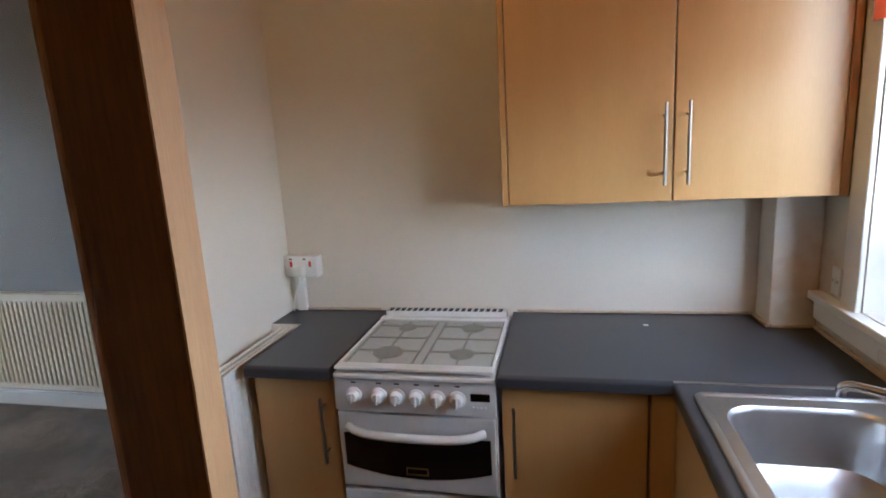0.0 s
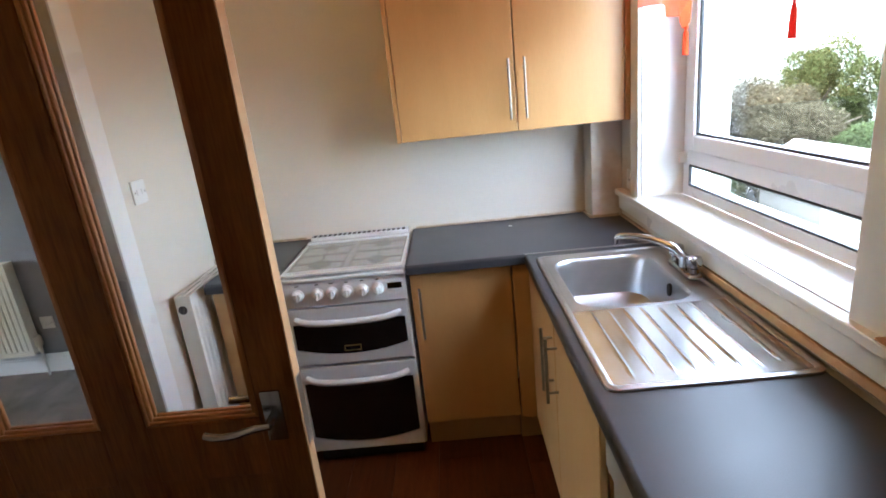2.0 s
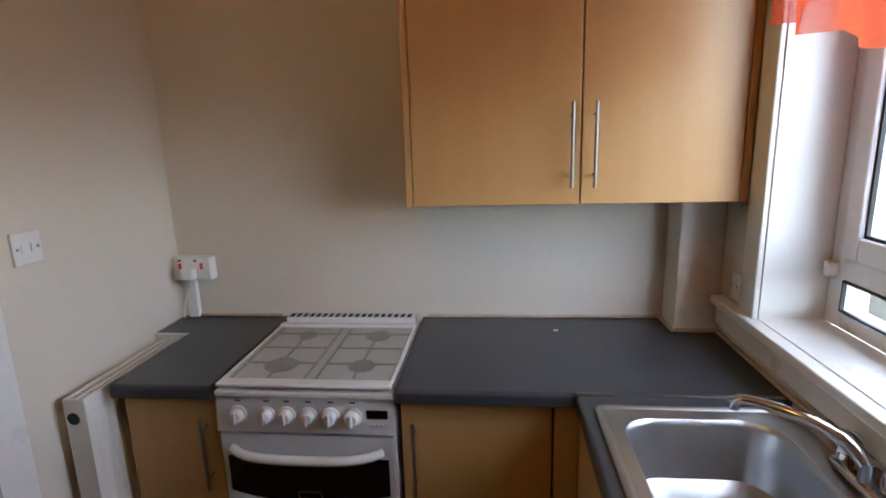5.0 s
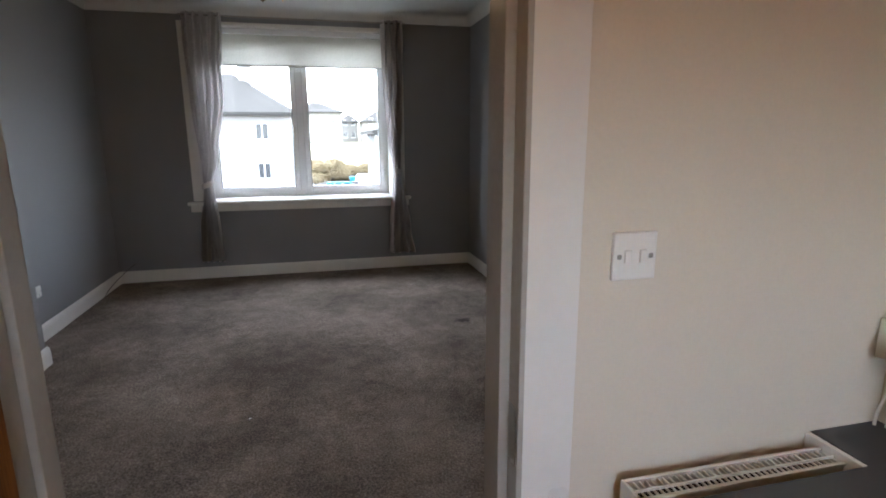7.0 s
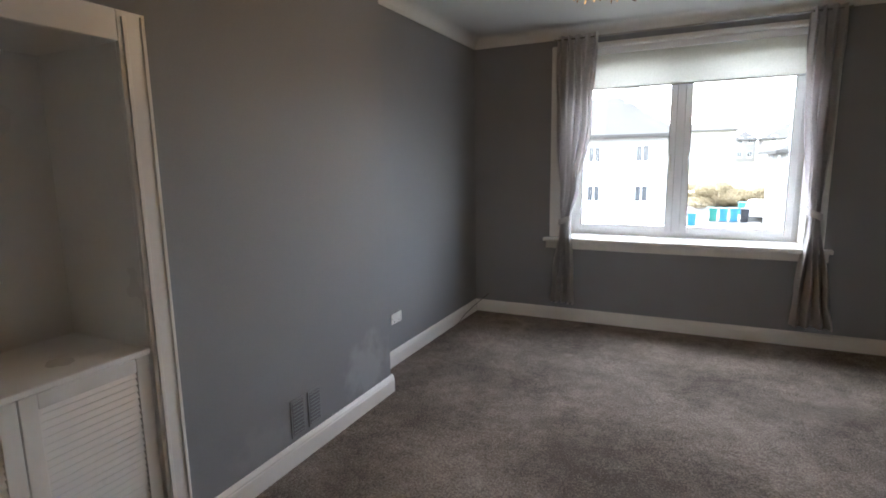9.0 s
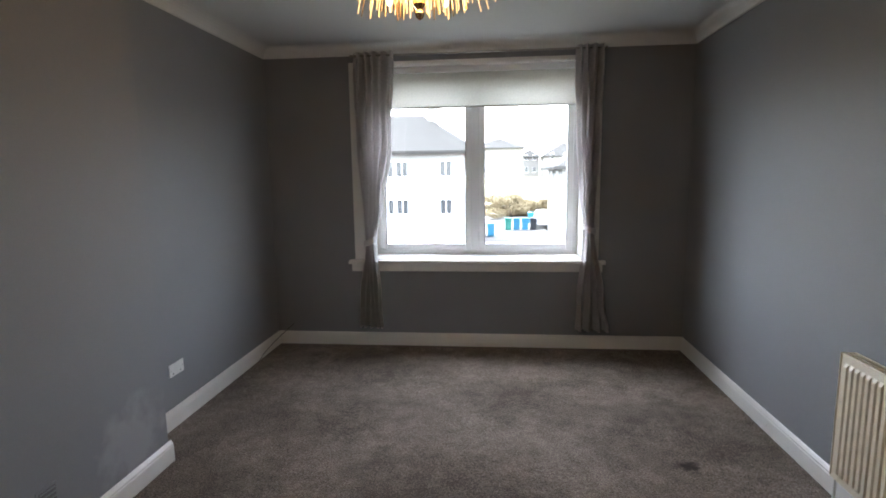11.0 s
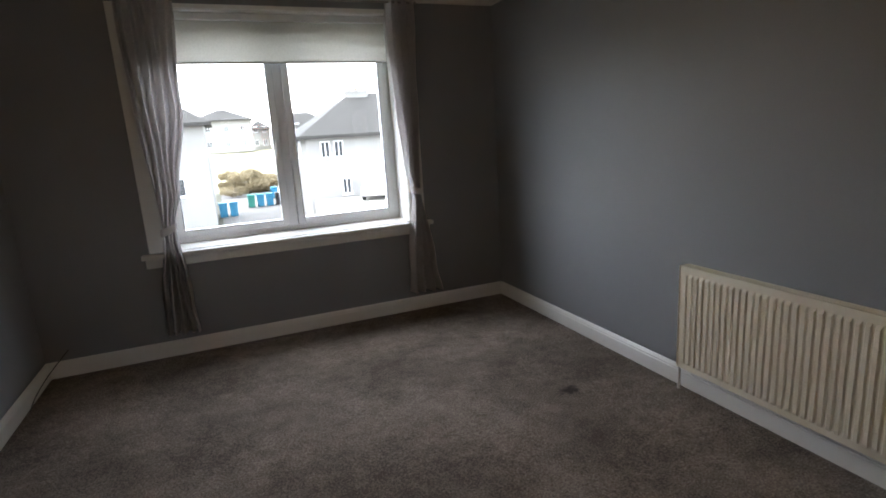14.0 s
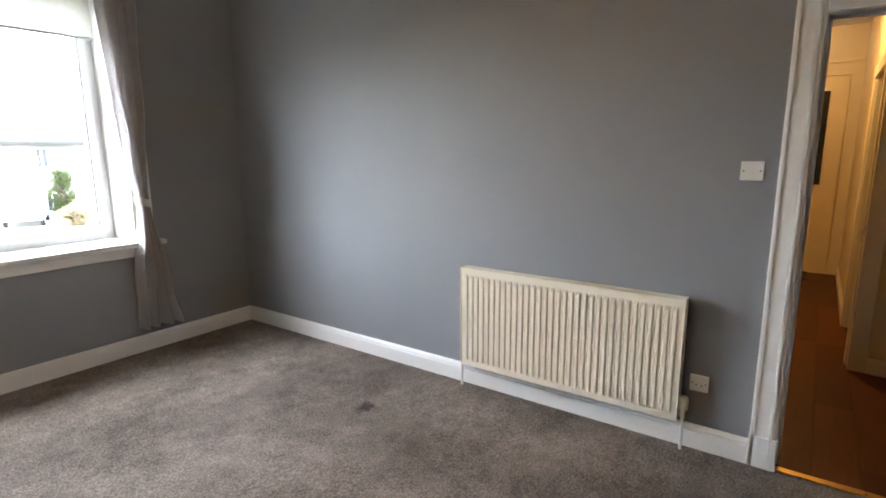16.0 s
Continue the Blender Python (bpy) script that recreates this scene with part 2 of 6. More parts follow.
haze, haze_mix = lid_n.new("ShaderNodeBsdfDiffuse"), lid_n.new("ShaderNodeMixShader")
colour_of(haze.inputs[0], (0.72, 0.72, 0.70))
haze_mix.inputs[0].default_value = 0.21
lid_l.new(lid_out.links[0].from_socket, haze_mix.inputs[1])
lid_l.new(haze.outputs[0], haze_mix.inputs[2])
lid_l.new(haze_mix.outputs[0], lid_out)
CLEAR = glass("window_glass", (0.97, 0.98, 0.98))
RAD_CREAM = surf("cream_radiator_enamel", (0.78, 0.715, 0.58), (0.73, 0.665, 0.53), scale=5, fine=80, rough=0.34)
RAD_WHITE = surf("white_radiator_enamel", (0.74, 0.73, 0.69), (0.66, 0.64, 0.59), scale=5, fine=80, rough=0.34)
PLASTIC = surf("white_switch_plastic", (0.78, 0.77, 0.74), (0.72, 0.71, 0.68), scale=20, fine=160, rough=0.32)
RED = plain("red_rocker", (0.55, 0.05, 0.02), 0.4)
VENT_DARK = plain("shadowed_vent", (0.15, 0.15, 0.16), 0.8)
# Near-black colour stands for the shade inside gaps, slots and recesses
DARK = plain("dark_gap", (0.012, 0.011, 0.010), 0.8)
SEALANT = surf("yellowed_sealant", (0.62, 0.52, 0.38), (0.42, 0.31, 0.2), scale=22, fine=90, rough=0.6)
BRASS = surf("brass_strip", (0.70, 0.46, 0.14), (0.55, 0.34, 0.09), scale=20, fine=90, rough=0.3, metal=1.0)
GOLD = plain("gold_rod", (0.74, 0.54, 0.29), 0.2, 1.0)
# Faint emission in the rods stands for bulb light caught by the crystal
CRYSTAL = plain("lit_crystal_rod", (0.9, 0.7, 0.42), 0.12, 0.0, 0.045, (1.0, 0.60, 0.26))
BULB = plain("glowing_bulb", (1, 0.85, 0.6), 0.3, 0.0, 0.30, (1.0, 0.72, 0.42))
CURTAIN = cloth("taupe_curtain", (0.70, 0.665, 0.655), (0.48, 0.455, 0.45), 0.07)
BLIND = cloth("cream_blind", (0.60, 0.585, 0.54), (0.60, 0.58, 0.53), 0.30)
ORANGE = cloth("orange_voile", (0.80, 0.11, 0.035), (0.80, 0.15, 0.06), 0.42, 0.24, (1.0, 0.82, 0.76))
TASSEL_RED = cloth("red_tassel_thread", (0.72, 0.085, 0.05), (0.80, 0.12, 0.08), 0.5)
PALE_VOILE = cloth("white_voile", (0.85, 0.82, 0.80), (0.92, 0.88, 0.86), 0.5, 0.55)
PINK_VOILE = cloth("pink_sheer_voile", (0.85, 0.36, 0.28), (0.95, 0.62, 0.55), 0.5, 0.50, (1.0, 0.90, 0.87))
RENDER_WHITE = surf("white_roughcast", (0.30, 0.29, 0.275), (0.24, 0.232, 0.22), scale=0.8, fine=14, rough=0.9, bump=0.4, bump_scale=30)
SLATE = surf("grey_slate", (0.066, 0.063, 0.058), (0.044, 0.042, 0.039), scale=1.5, fine=7, rough=0.7, bump=0.3, bump_scale=8)
SLATE.node_tree.nodes["Principled BSDF"].inputs["Specular IOR Level"].default_value = 0.08
CEMENT = surf("weathered_cement", (0.15, 0.145, 0.12), (0.11, 0.105, 0.088), scale=0.9, fine=14, rough=0.9, bump=0.3, bump_scale=30)
STACK = surf("weathered_chimney_render", (0.33, 0.32, 0.30), (0.24, 0.23, 0.215), scale=1.5, fine=14, rough=0.9, bump=0.4, bump_scale=30)
FIELD = surf("dry_field_grass", (0.30, 0.27, 0.17), (0.20, 0.19, 0.10), scale=0.12, fine=1.5, rough=0.95)
PAVING_PALE = surf("pale_concrete_yard", (0.34, 0.33, 0.30), (0.26, 0.25, 0.22), scale=0.8, fine=12, rough=0.9)
GRASS = surf("pale_rough_grass", (0.050, 0.047, 0.028), (0.034, 0.036, 0.018), scale=0.06, fine=1.5, rough=0.95)
TARMAC = surf("tarmac", (0.135, 0.13, 0.12), (0.10, 0.097, 0.09), scale=0.3, fine=8, rough=0.9)
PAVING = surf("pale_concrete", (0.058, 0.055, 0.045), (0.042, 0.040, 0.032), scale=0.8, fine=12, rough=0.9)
FAR_GLASS = plain("dark_house_glass", (0.045, 0.048, 0.052), 0.12)
LEAF_DARK = cloth("conifer_leaves", (0.055, 0.062, 0.020), (0.075, 0.08, 0.024), 0.35)
LEAF_PALE = cloth("bare_hedge_twigs", (0.095, 0.080, 0.048), (0.08, 0.068, 0.04), 0.4)
LEAF_YELLOW = cloth("yellowed_grass", (0.30, 0.25, 0.16), (0.26, 0.215, 0.135), 0.4)
LEAF_LIGHT = cloth("light_green_leaves", (0.060, 0.075, 0.034), (0.12, 0.14, 0.05), 0.4)
BARK = surf("bark", (0.12, 0.09, 0.06), (0.07, 0.05, 0.035), scale=5, fine=30, rough=0.95)
BIN_BLUE, BIN_GREEN, BIN_BLACK = plain("blue_plastic", (0.03, 0.20, 0.34), 0.5), plain("green_plastic", (0.025, 0.21, 0.17), 0.5), plain("black_plastic", (0.012, 0.014, 0.02), 0.5)
CAR_WHITE, CAR_RED, TYRE = plain("white_car_paint", (0.7, 0.7, 0.7), 0.25), plain("red_car_paint", (0.42, 0.03, 0.03), 0.25), plain("tyre_rubber", (0.02, 0.02, 0.02), 0.8)
FENCE = surf("brown_fence_wood", (0.20, 0.10, 0.05), (0.13, 0.065, 0.035), scale=2, fine=12, rough=0.85)


# ---- building helpers ----
def box(bm, x0, x1, y0, y1, z0, z1, bevel=0.0, segs=2):
    r = bmesh.ops.create_cube(bm, size=1.0, matrix=Matrix.LocRotScale(((x0 + x1) / 2, (y0 + y1) / 2, (z0 + z1) / 2), None, (abs(x1 - x0), abs(y1 - y0), abs(z1 - z0))))
    if bevel:
        edges = list({e for v in r["verts"] for e in v.link_edges})
        bmesh.ops.bevel(bm, geom=edges, offset=bevel, segments=segs, profile=0.5, affect="EDGES")
    return bm


def rod(bm, p0, p1, r0, r1=None, n=14):
    p0, p1 = Vector(p0), Vector(p1)
    d = p1 - p0
    m = Matrix.Translation((p0 + p1) / 2) @ d.to_track_quat("Z", "Y").to_matrix().to_4x4()
    bmesh.ops.create_cone(bm, cap_ends=True, segments=n, radius1=r0, radius2=r0 if r1 is None else r1, depth=d.length, matrix=m)
    return bm


def tube(bm, pts, r, n=10):
    """A round bar bent along points; r may be one radius or one for each point."""
    pts = [Vector(p) for p in pts]
    rings = []
    for i, p in enumerate(pts):
        t = (pts[min(i + 1, len(pts) - 1)] - pts[max(i - 1, 0)]).normalized()
        q = t.to_track_quat("Z", "Y")
        rad = r[i] if isinstance(r, (list, tuple)) else r
        rings.append([bm.verts.new(p + q @ Vector((rad * math.cos(2 * math.pi * k / n), rad * math.sin(2 * math.pi * k / n), 0))) for k in range(n)])
    for a, b in zip(rings, rings[1:]):
        for k in range(n):
            bm.faces.new((a[k], a[(k + 1) % n], b[(k + 1) % n], b[k]))
    bm.faces.new(rings[0][::-1])
    bm.faces.new(rings[-1])
    return bm


def curve_pts(pts, n=8):
    """Points on a smooth line through the given ones."""
    pts = [Vector(p) for p in pts]
    out = []
    for i in range(len(pts) - 1):
        a, b, c, d = pts[max(i - 1, 0)], pts[i], pts[i + 1], pts[min(i + 2, len(pts) - 1)]
        for k in range(n):
            t = k / n
            out.append(0.5 * ((2 * b) + (c - a) * t + (2 * a - 5 * b + 4 * c - d) * t * t + (3 * b - a - 3 * c + d) * t ** 3))
    return out + [pts[-1]]


def lathe(bm, centre, profile, n=20, axis="Z"):
    """A turned shape: profile of (radius, height)."""
    turn = {"Z": Matrix.Identity(3), "X": Matrix.Rotation(radians(90), 3, "Y"), "-X": Matrix.Rotation(radians(-90), 3, "Y"), "-Y": Matrix.Rotation(radians(90), 3, "X")}[axis]
    rings = [[bm.verts.new(Vector(centre) + turn @ Vector((r * math.cos(2 * math.pi * k / n), r * math.sin(2 * math.pi * k / n), h))) for k in range(n)] for r, h in profile]
    for a, b in zip(rings, rings[1:]):
        for k in range(n):
            bm.faces.new((a[k], a[(k + 1) % n], b[(k + 1) % n], b[k]))
    bm.faces.new(rings[0][::-1])
    bm.faces.new(rings[-1])
    return bm


def sheet(bm, rows, thick=0.0):
    """A skin over a grid of points."""
    g = [[bm.verts.new(p) for p in row] for row in rows]
    fs = []
    for a, b in zip(g, g[1:]):
        for k in range(len(a) - 1):
            fs.append(bm.faces.new((a[k], a[k + 1], b[k + 1], b[k])))
    if thick:
        bmesh.ops.solidify(bm, geom=fs, thickness=thick)
    return bm


def mesh_of(name, bm, material, smooth=False):
    bmesh.ops.recalc_face_normals(bm, faces=bm.faces)
    me = bpy.data.meshes.new(name)
    if smooth:
        for f in bm.faces:
            f.smooth = True
    bm.to_mesh(me)
    bm.free()
    me.materials.append(material)
    if smooth:
        me.set_sharp_from_angle(angle=radians(40))
    return me


def thing(name, base, label, category, group="", kind=""):
    e = new(name)
    e.location = base
    e.empty_display_size = 0.1
    return tagged(e, label, category, group, kind)


def part(name, bm, material, parent, label="", smooth=False):
    ob = new(name, mesh_of(name, bm, material, smooth))
    ob.parent = parent
    if parent.parent is None:
        ob.matrix_parent_inverse = parent.matrix_basis.inverted()
    if label:
        ob["label"] = label
    return ob


def solid(name, bm, material, label="", category="", group="", kind="", smooth=False):
    return tagged(new(name, mesh_of(name, bm, material, smooth)), label, category, group, kind)


def B():
    return bmesh.new()


# ---- setting: walls, floors, ceilings ----
TOP = 2.855
XW, YK, YL, YF = 3.347, -1.916, 0.15, 5.376   # cooker wall, kitchen window wall, partition, front wall
XR, XB, XA = 3.98, 0.315, 0.07               # hall wall, chimney breast, alcove wall


def wall(name, material, boxes, label):
    bm = B()
    for b in boxes:
        box(bm, *b)
    return solid(name, bm, material, label, "wall", kind="structure")


# partition between kitchen and living room: kitchen skin and living-room skin
DX0, DX1, DZ = 1.726, 2.477, 2.04
wall("wall_partition_kitchen", CREAM_WALL, [(-0.6, DX0 - 0.03, 0.03, 0.075, 0, TOP), (DX1 + 0.03, XW, 0.03, 0.075, 0, TOP), (DX0 - 0.03, DX1 + 0.03, 0.03, 0.075, DZ + 0.03, TOP)], "cream painted plaster wall with a doorway")
wall("wall_partition_living", GREY_WALL, [(-0.2, DX0 - 0.03, 0.075, YL, 0, TOP), (DX1 + 0.03, XR, 0.075, YL, 0, TOP), (DX0 - 0.03, DX1 + 0.03, 0.075, YL, DZ + 0.03, TOP)], "grey painted plaster wall with a doorway")
wall("wall_cooker", CREAM_WALL, [(XW, XW + 0.1, -2.2, 0.075, 0, TOP)], "cream painted plaster kitchen wall")
WX0, WX1, WZ0, WZ1 = 1.757, 2.965, 1.0, 2.25
wall("wall_kitchen_window", CREAM_WALL, [(-0.6, WX0, -2.2, YK, 0, TOP), (WX1, XW, -2.2, YK, 0, TOP), (WX0, WX1, -2.2, YK, 0, WZ0), (WX0, WX1, -2.2, YK, WZ1, TOP)], "cream painted wall with a window opening")
wall("wall_kitchen_end", CREAM_WALL, [(-0.7, -0.6, -2.2, 0.075, 0, TOP)], "cream painted plaster end wall")
LX0, LX1, LZ0, LZ1 = 1.03, 3.045, 0.83, 2.66
wall("wall_front", GREY_WALL, [(-0.2, LX0, YF, 5.80, 0, TOP), (LX1, XR + 0.12, YF, 5.80, 0, TOP), (LX0, LX1, YF, 5.80, 0, LZ0), (LX0, LX1, YF, 5.80, LZ1, TOP)], "dark grey painted wall with a wide window")
HY0, HY1, HZ = 0.49, 1.275, 2.05
wall("wall_hall_side_living", GREY_WALL, [(XR, XR + 0.06, HY1 + 0.03, YF, 0, TOP), (XR, XR + 0.06, YL, HY0 - 0.03, 0, TOP), (XR, XR + 0.06, HY0 - 0.03, HY1 + 0.03, HZ + 0.03, TOP)], "grey painted wall with a doorway to the hall")
wall("wall_hall_side", HALL_WALL, [(XR + 0.06, XR + 0.12, HY1 + 0.03, 2.0, 0, TOP), (XR + 0.06, XR + 0.12, -1.2, HY0 - 0.03, 0, TOP), (XR + 0.06, XR + 0.12, HY0 - 0.03, HY1 + 0.03, HZ + 0.03, TOP)], "cream painted hall wall")
# chimney breast, press recess and alcove
PY0, PY1, PZ = 0.48, 1.385, 2.06
wall("wall_chimney_breast", GREY_WALL, [(XA - 0.2, XB, PY1 + 0.02, 3.155, 0, TOP), (XA - 0.2, XB, YL, PY0 - 0.02, 0, TOP), (XA - 0.2, XB, PY0 - 0.02, PY1 + 0.02, PZ + 0.02, TOP)], "grey painted chimney breast with pale damp patches")
wall("wall_alcove", GREY_WALL, [(XA - 0.1, XA, 3.155, YF, 0, TOP)], "grey painted alcove wall")
# hall
wall("wall_hall_left", HALL_WALL, [(4.10, 9.0, 2.0, 2.1, 0, TOP)], "cream painted hall wall")
wall("wall_hall_right", HALL_WALL, [(5.62, 5.80, 0.85, 0.945, 0, TOP), (6.72, 9.0, 0.85, 0.945, 0, TOP), (5.80, 6.72, 0.85, 0.945, 2.05, TOP)], "cream painted hall wall with a doorway")
wall("wall_hall_return", HALL_WALL, [(5.62, 5.72, -1.2, 0.85, 0, TOP)], "cream painted return wall of the hall")
wall("wall_hall_room", HALL_WALL, [(5.72, 7.6, -0.3, -0.2, 0, TOP), (7.5, 7.6, -0.2, 0.85, 0, TOP), (4.1, 5.62, -1.3, -1.2, 0, TOP)], "plain wall beyond the hall")
# The last box is an added unseen panel that stops light round the door
wall("wall_hall_end", HALL_WALL, [(8.95, 9.05, 0.85, 1.040, 0, TOP), (8.95, 9.05, 1.990, 2.0, 0, TOP), (8.95, 9.05, 1.040, 1.990, 2.335, TOP), (9.02, 9.05, 1.040, 1.990, 0, 2.335)], "cream painted end wall around the front door, with an added panel behind it")

for nm, b, mt, lb in (("ceiling_living", (-0.2, XR + 0.06, YL - 0.07, YF + 0.1, TOP, TOP + 0.1), CEILING_WHITE, "white painted living room ceiling"),
                      ("ceiling_kitchen", (-0.7, XW + 0.1, -2.2, 0.07, TOP, TOP + 0.1), CEILING_WHITE, "white painted kitchen ceiling"),
                      ("ceiling_hall", (XR + 0.06, 9.05, -1.3, 2.1, TOP, TOP + 0.1), CEILING_WHITE, "white painted hall ceiling")):
    solid(nm, box(B(), *b), mt, lb, "ceiling", kind="structure")

# carpet with a slightly uneven pile
bm = B()
sheet(bm, [[Vector((x, y, 0.004 * noise.noise(Vector((x * 2.1, y * 2.1, 3))) - 0.002)) for x in np.linspace(-0.1, XR + 0.02, 60)] for y in np.linspace(0.10, YF, 80)])
solid("floor_living", bm, CARPET, "worn taupe carpet with trodden marks and a dark stain", "carpet", kind="structure", smooth=True)
solid("floor_slab", box(B(), -0.7, 9.05, -2.2, 5.8, -0.3, -0.03), TARMAC, "plain floor slab", "floor", kind="structure")
solid("floor_hall_base", box(B(), XR + 0.02, 9.0, -1.2, 2.0, -0.03, -0.006), DARK, "dark underlay of the hall floor", "floor", kind="structure")
solid("floor_kitchen_base", box(B(), -0.6, XW, YK, 0.10, -0.03, -0.006), DARK, "dark underlay of the kitchen floor", "floor", kind="structure")

# ---- trim ----
def run(name, material, boxes, label, category, bevel=0.0):
    bm = B()
    for b in boxes:
        box(bm, *b, bevel=bevel)
    return solid(name, bm, material, label, category, kind="structure")


def skirting(name, x0, x1, y0, y1, nx, ny, z=0.127, label="white gloss painted skirting board"):
    """A moulded board along a wall; (nx, ny) points into the room."""
    bm = B()
    prof = [(0.0, 0.0), (0.020, 0.0), (0.020, z - 0.035), (0.016, z - 0.028), (0.018, z - 0.020), (0.010, z - 0.006), (0.004, z), (0.0, z)]
    ends = []
    for x, y in ((x0, y0), (x1, y1)):
        ends.append([bm.verts.new((x + nx * d, y + ny * d, h)) for d, h in prof])
    for k in range(len(prof)):
        j = (k + 1) % len(prof)
        bm.faces.new((ends[0][k], ends[0][j], ends[1][j], ends[1][k]))
    bm.faces.new(ends[0])
    bm.faces.new(ends[1][::-1])
    return solid(name, bm, GLOSS_WHITE, label, "skirting board", kind="structure")


skirting("baseboard_front", XA, XR, YF, YF, 0, -1)
skirting("baseboard_right", XR, XR, 1.395, YF - 0.02, -1, 0)
skirting("baseboard_alcove", XA, XA, 3.155, YF - 0.02, 1, 0)
skirting("baseboard_breast", XB, XB, 1.505, 3.155 + 0.02, 1, 0)
skirting("baseboard_breast_return", XA + 0.02, XB, 3.155, 3.155, 0, 1)
skirting("baseboard_hall", 6.80, 8.95, 0.945, 0.945, 0, 1, 0.11)
skirting("baseboard_hall_return", 5.62, 5.62, -1.2, 0.85, -1, 0, 0.11)


def cove(name, x0, x1, y0, y1, nx, ny, r=0.10):
    bm = B()
    prof = [(0.0, TOP - r)] + [(r * 0.08 + r * (1 - math.cos(a)), TOP - r + r * 0.08 + (r * 0.9) * math.sin(a)) for a in np.linspace(0, math.pi / 2, 7)] + [(r * 1.12, TOP - 0.002), (0.0, TOP - 0.002)]
    ends = [[bm.verts.new((x + nx * d, y + ny * d, h)) for d, h in prof] for x, y in ((x0, y0), (x1, y1))]
    for k in range(len(prof)):
        j = (k + 1) % len(prof)
        bm.faces.new((ends[0][k], ends[0][j], ends[1][j], ends[1][k]))
    bm.faces.new(ends[0])
    bm.faces.new(ends[1][::-1])
    return solid(name, bm, CEILING_WHITE, "white plaster cove cornice", "cornice", kind="structure")


cove("trim_cornice_front", XA, XR, YF, YF, 0, -1)
cove("trim_cornice_right", XR, XR, YL, YF, -1, 0)
cove("trim_cornice_alcove", XA, XA, 3.155, YF, 1, 0)
cove("trim_cornice_breast", XB, XB, YL, 3.155 + 0.1, 1, 0)
cove("trim_cornice_return", XA, XB + 0.1, 3.155, 3.155, 0, 1)


def casing_y(name, y, out, x0, x1, z, w=0.09, t=0.02, label="white gloss painted door casing"):
    """Moulded casing round an opening in a wall of constant y."""
    bm = B()
    for a, b in ((x0 - w, x0), (x1, x1 + w)):
        box(bm, a, b, y, y + out * t, 0, z + w, bevel=0.004)
        c = a + w * (0.78 if a < x0 else 0.22)
        box(bm, c - 0.008, c + 0.008, y + out * t, y + out * (t + 0.008), 0, z + w * 0.8, bevel=0.003)
    box(bm, x0, x1, y, y + out * t, z, z + w, bevel=0.004)
    return solid(name, bm, GLOSS_WHITE, label, "door casing", kind="structure")


def casing_x(name, x, out, y0, y1, z, w=0.11, t=0.02, z0=0.0, label="white gloss painted door casing"):
    bm = B()
    for a, b in ((y0 - w, y0), (y1, y1 + w)):
        box(bm, x, x + out * t, a, b, z0, z + w, bevel=0.004)
        c = a + w * (0.78 if a < y0 else 0.22)
        box(bm, x + out * t, x + out * (t + 0.008), c - 0.009, c + 0.009, z0, z + w * 0.8, bevel=0.003)
        e = a + w * (0.12 if a < y0 else 0.88)
        box(bm, x + out * t, x + out * (t + 0.006), e - 0.008, e + 0.008, z0, z + w * 0.9, bevel=0.003)
    box(bm, x, x + out * t, y0, y1, z, z + w, bevel=0.004)
    return solid(name, bm, GLOSS_WHITE, label, "door casing", kind="structure")


run("trim_kitchen_door_casing", GLOSS_WHITE, [(DX0 - 0.115, DX0 - 0.016, 0.022, 0.030, 0, DZ + 0.11), (DX1 + 0.026, DX1 + 0.128, 0.022, 0.030, 0, DZ + 0.11), (DX0 - 0.016, DX1 + 0.026, 0.022, 0.030, DZ + 0.016, DZ + 0.11)], "flat white painted door casing", "door casing", 0.002)
casing_y("trim_living_door_casing", YL, 1, DX0 - 0.02, DX1 + 0.02, DZ + 0.02)
casing_x("trim_hall_door_casing", XR, -1, HY0 - 0.005, HY1 + 0.005, HZ + 0.005)
casing_x("trim_hall_door_casing_back", XR + 0.12, 1, HY0 - 0.005, HY1 + 0.005, HZ + 0.005)
casing_x("trim_press_casing", XB, 1, PY0, PY1, PZ, 0.11)
run("trim_plinth_block", GLOSS_WHITE, [(XR - 0.026, XR, HY1 - 0.002, HY1 + 0.118, 0, 0.16)], "white painted plinth block of the door casing", "trim", 0.004)
# door linings with stops
run("trim_kitchen_door_lining", LINING, [(DX0 - 0.03, DX0, 0.02, YL, 0, DZ), (DX1, DX1 + 0.03, 0.068, YL, 0, DZ), (DX1 + 0.019, DX1 + 0.03, 0.02, 0.0678, 0, DZ), (DX0 - 0.03, DX1 + 0.03, 0.02, YL, DZ, DZ + 0.03),
    (DX0, DX0 + 0.014, 0.068, 0.118, 0, DZ), (DX0 + 0.014, DX1, 0.068, 0.118, DZ - 0.014, DZ)], "scuffed white gloss door lining with a rebate, its shade put into the grey", "door frame", 0.002)
run("trim_hall_door_lining", GLOSS_WHITE, [(XR, XR + 0.12, HY0 - 0.03, HY0, 0, HZ), (XR, XR + 0.12, HY1, HY1 + 0.03, 0, HZ), (XR, XR + 0.12, HY0 - 0.03, HY1 + 0.03, HZ, HZ + 0.03),
    (XR + 0.06, XR + 0.10, HY1 - 0.014, HY1, 0, HZ), (XR + 0.06, XR + 0.10, HY0, HY1, HZ - 0.014, HZ)], "white gloss door lining with stops", "door frame", 0.002)
solid("strike_plate", box(B(), DX1 + 0.0155, DX1 + 0.0185, 0.024, 0.058, 0.93, 1.04, 0.001), SATIN, "small worn metal strike plate on the lining", "strike plate")
run("trim_threshold", BRASS, [(XR - 0.012, XR + 0.03, HY0, HY1, 0.0, 0.009)], "brass carpet threshold strip", "threshold", 0.003)
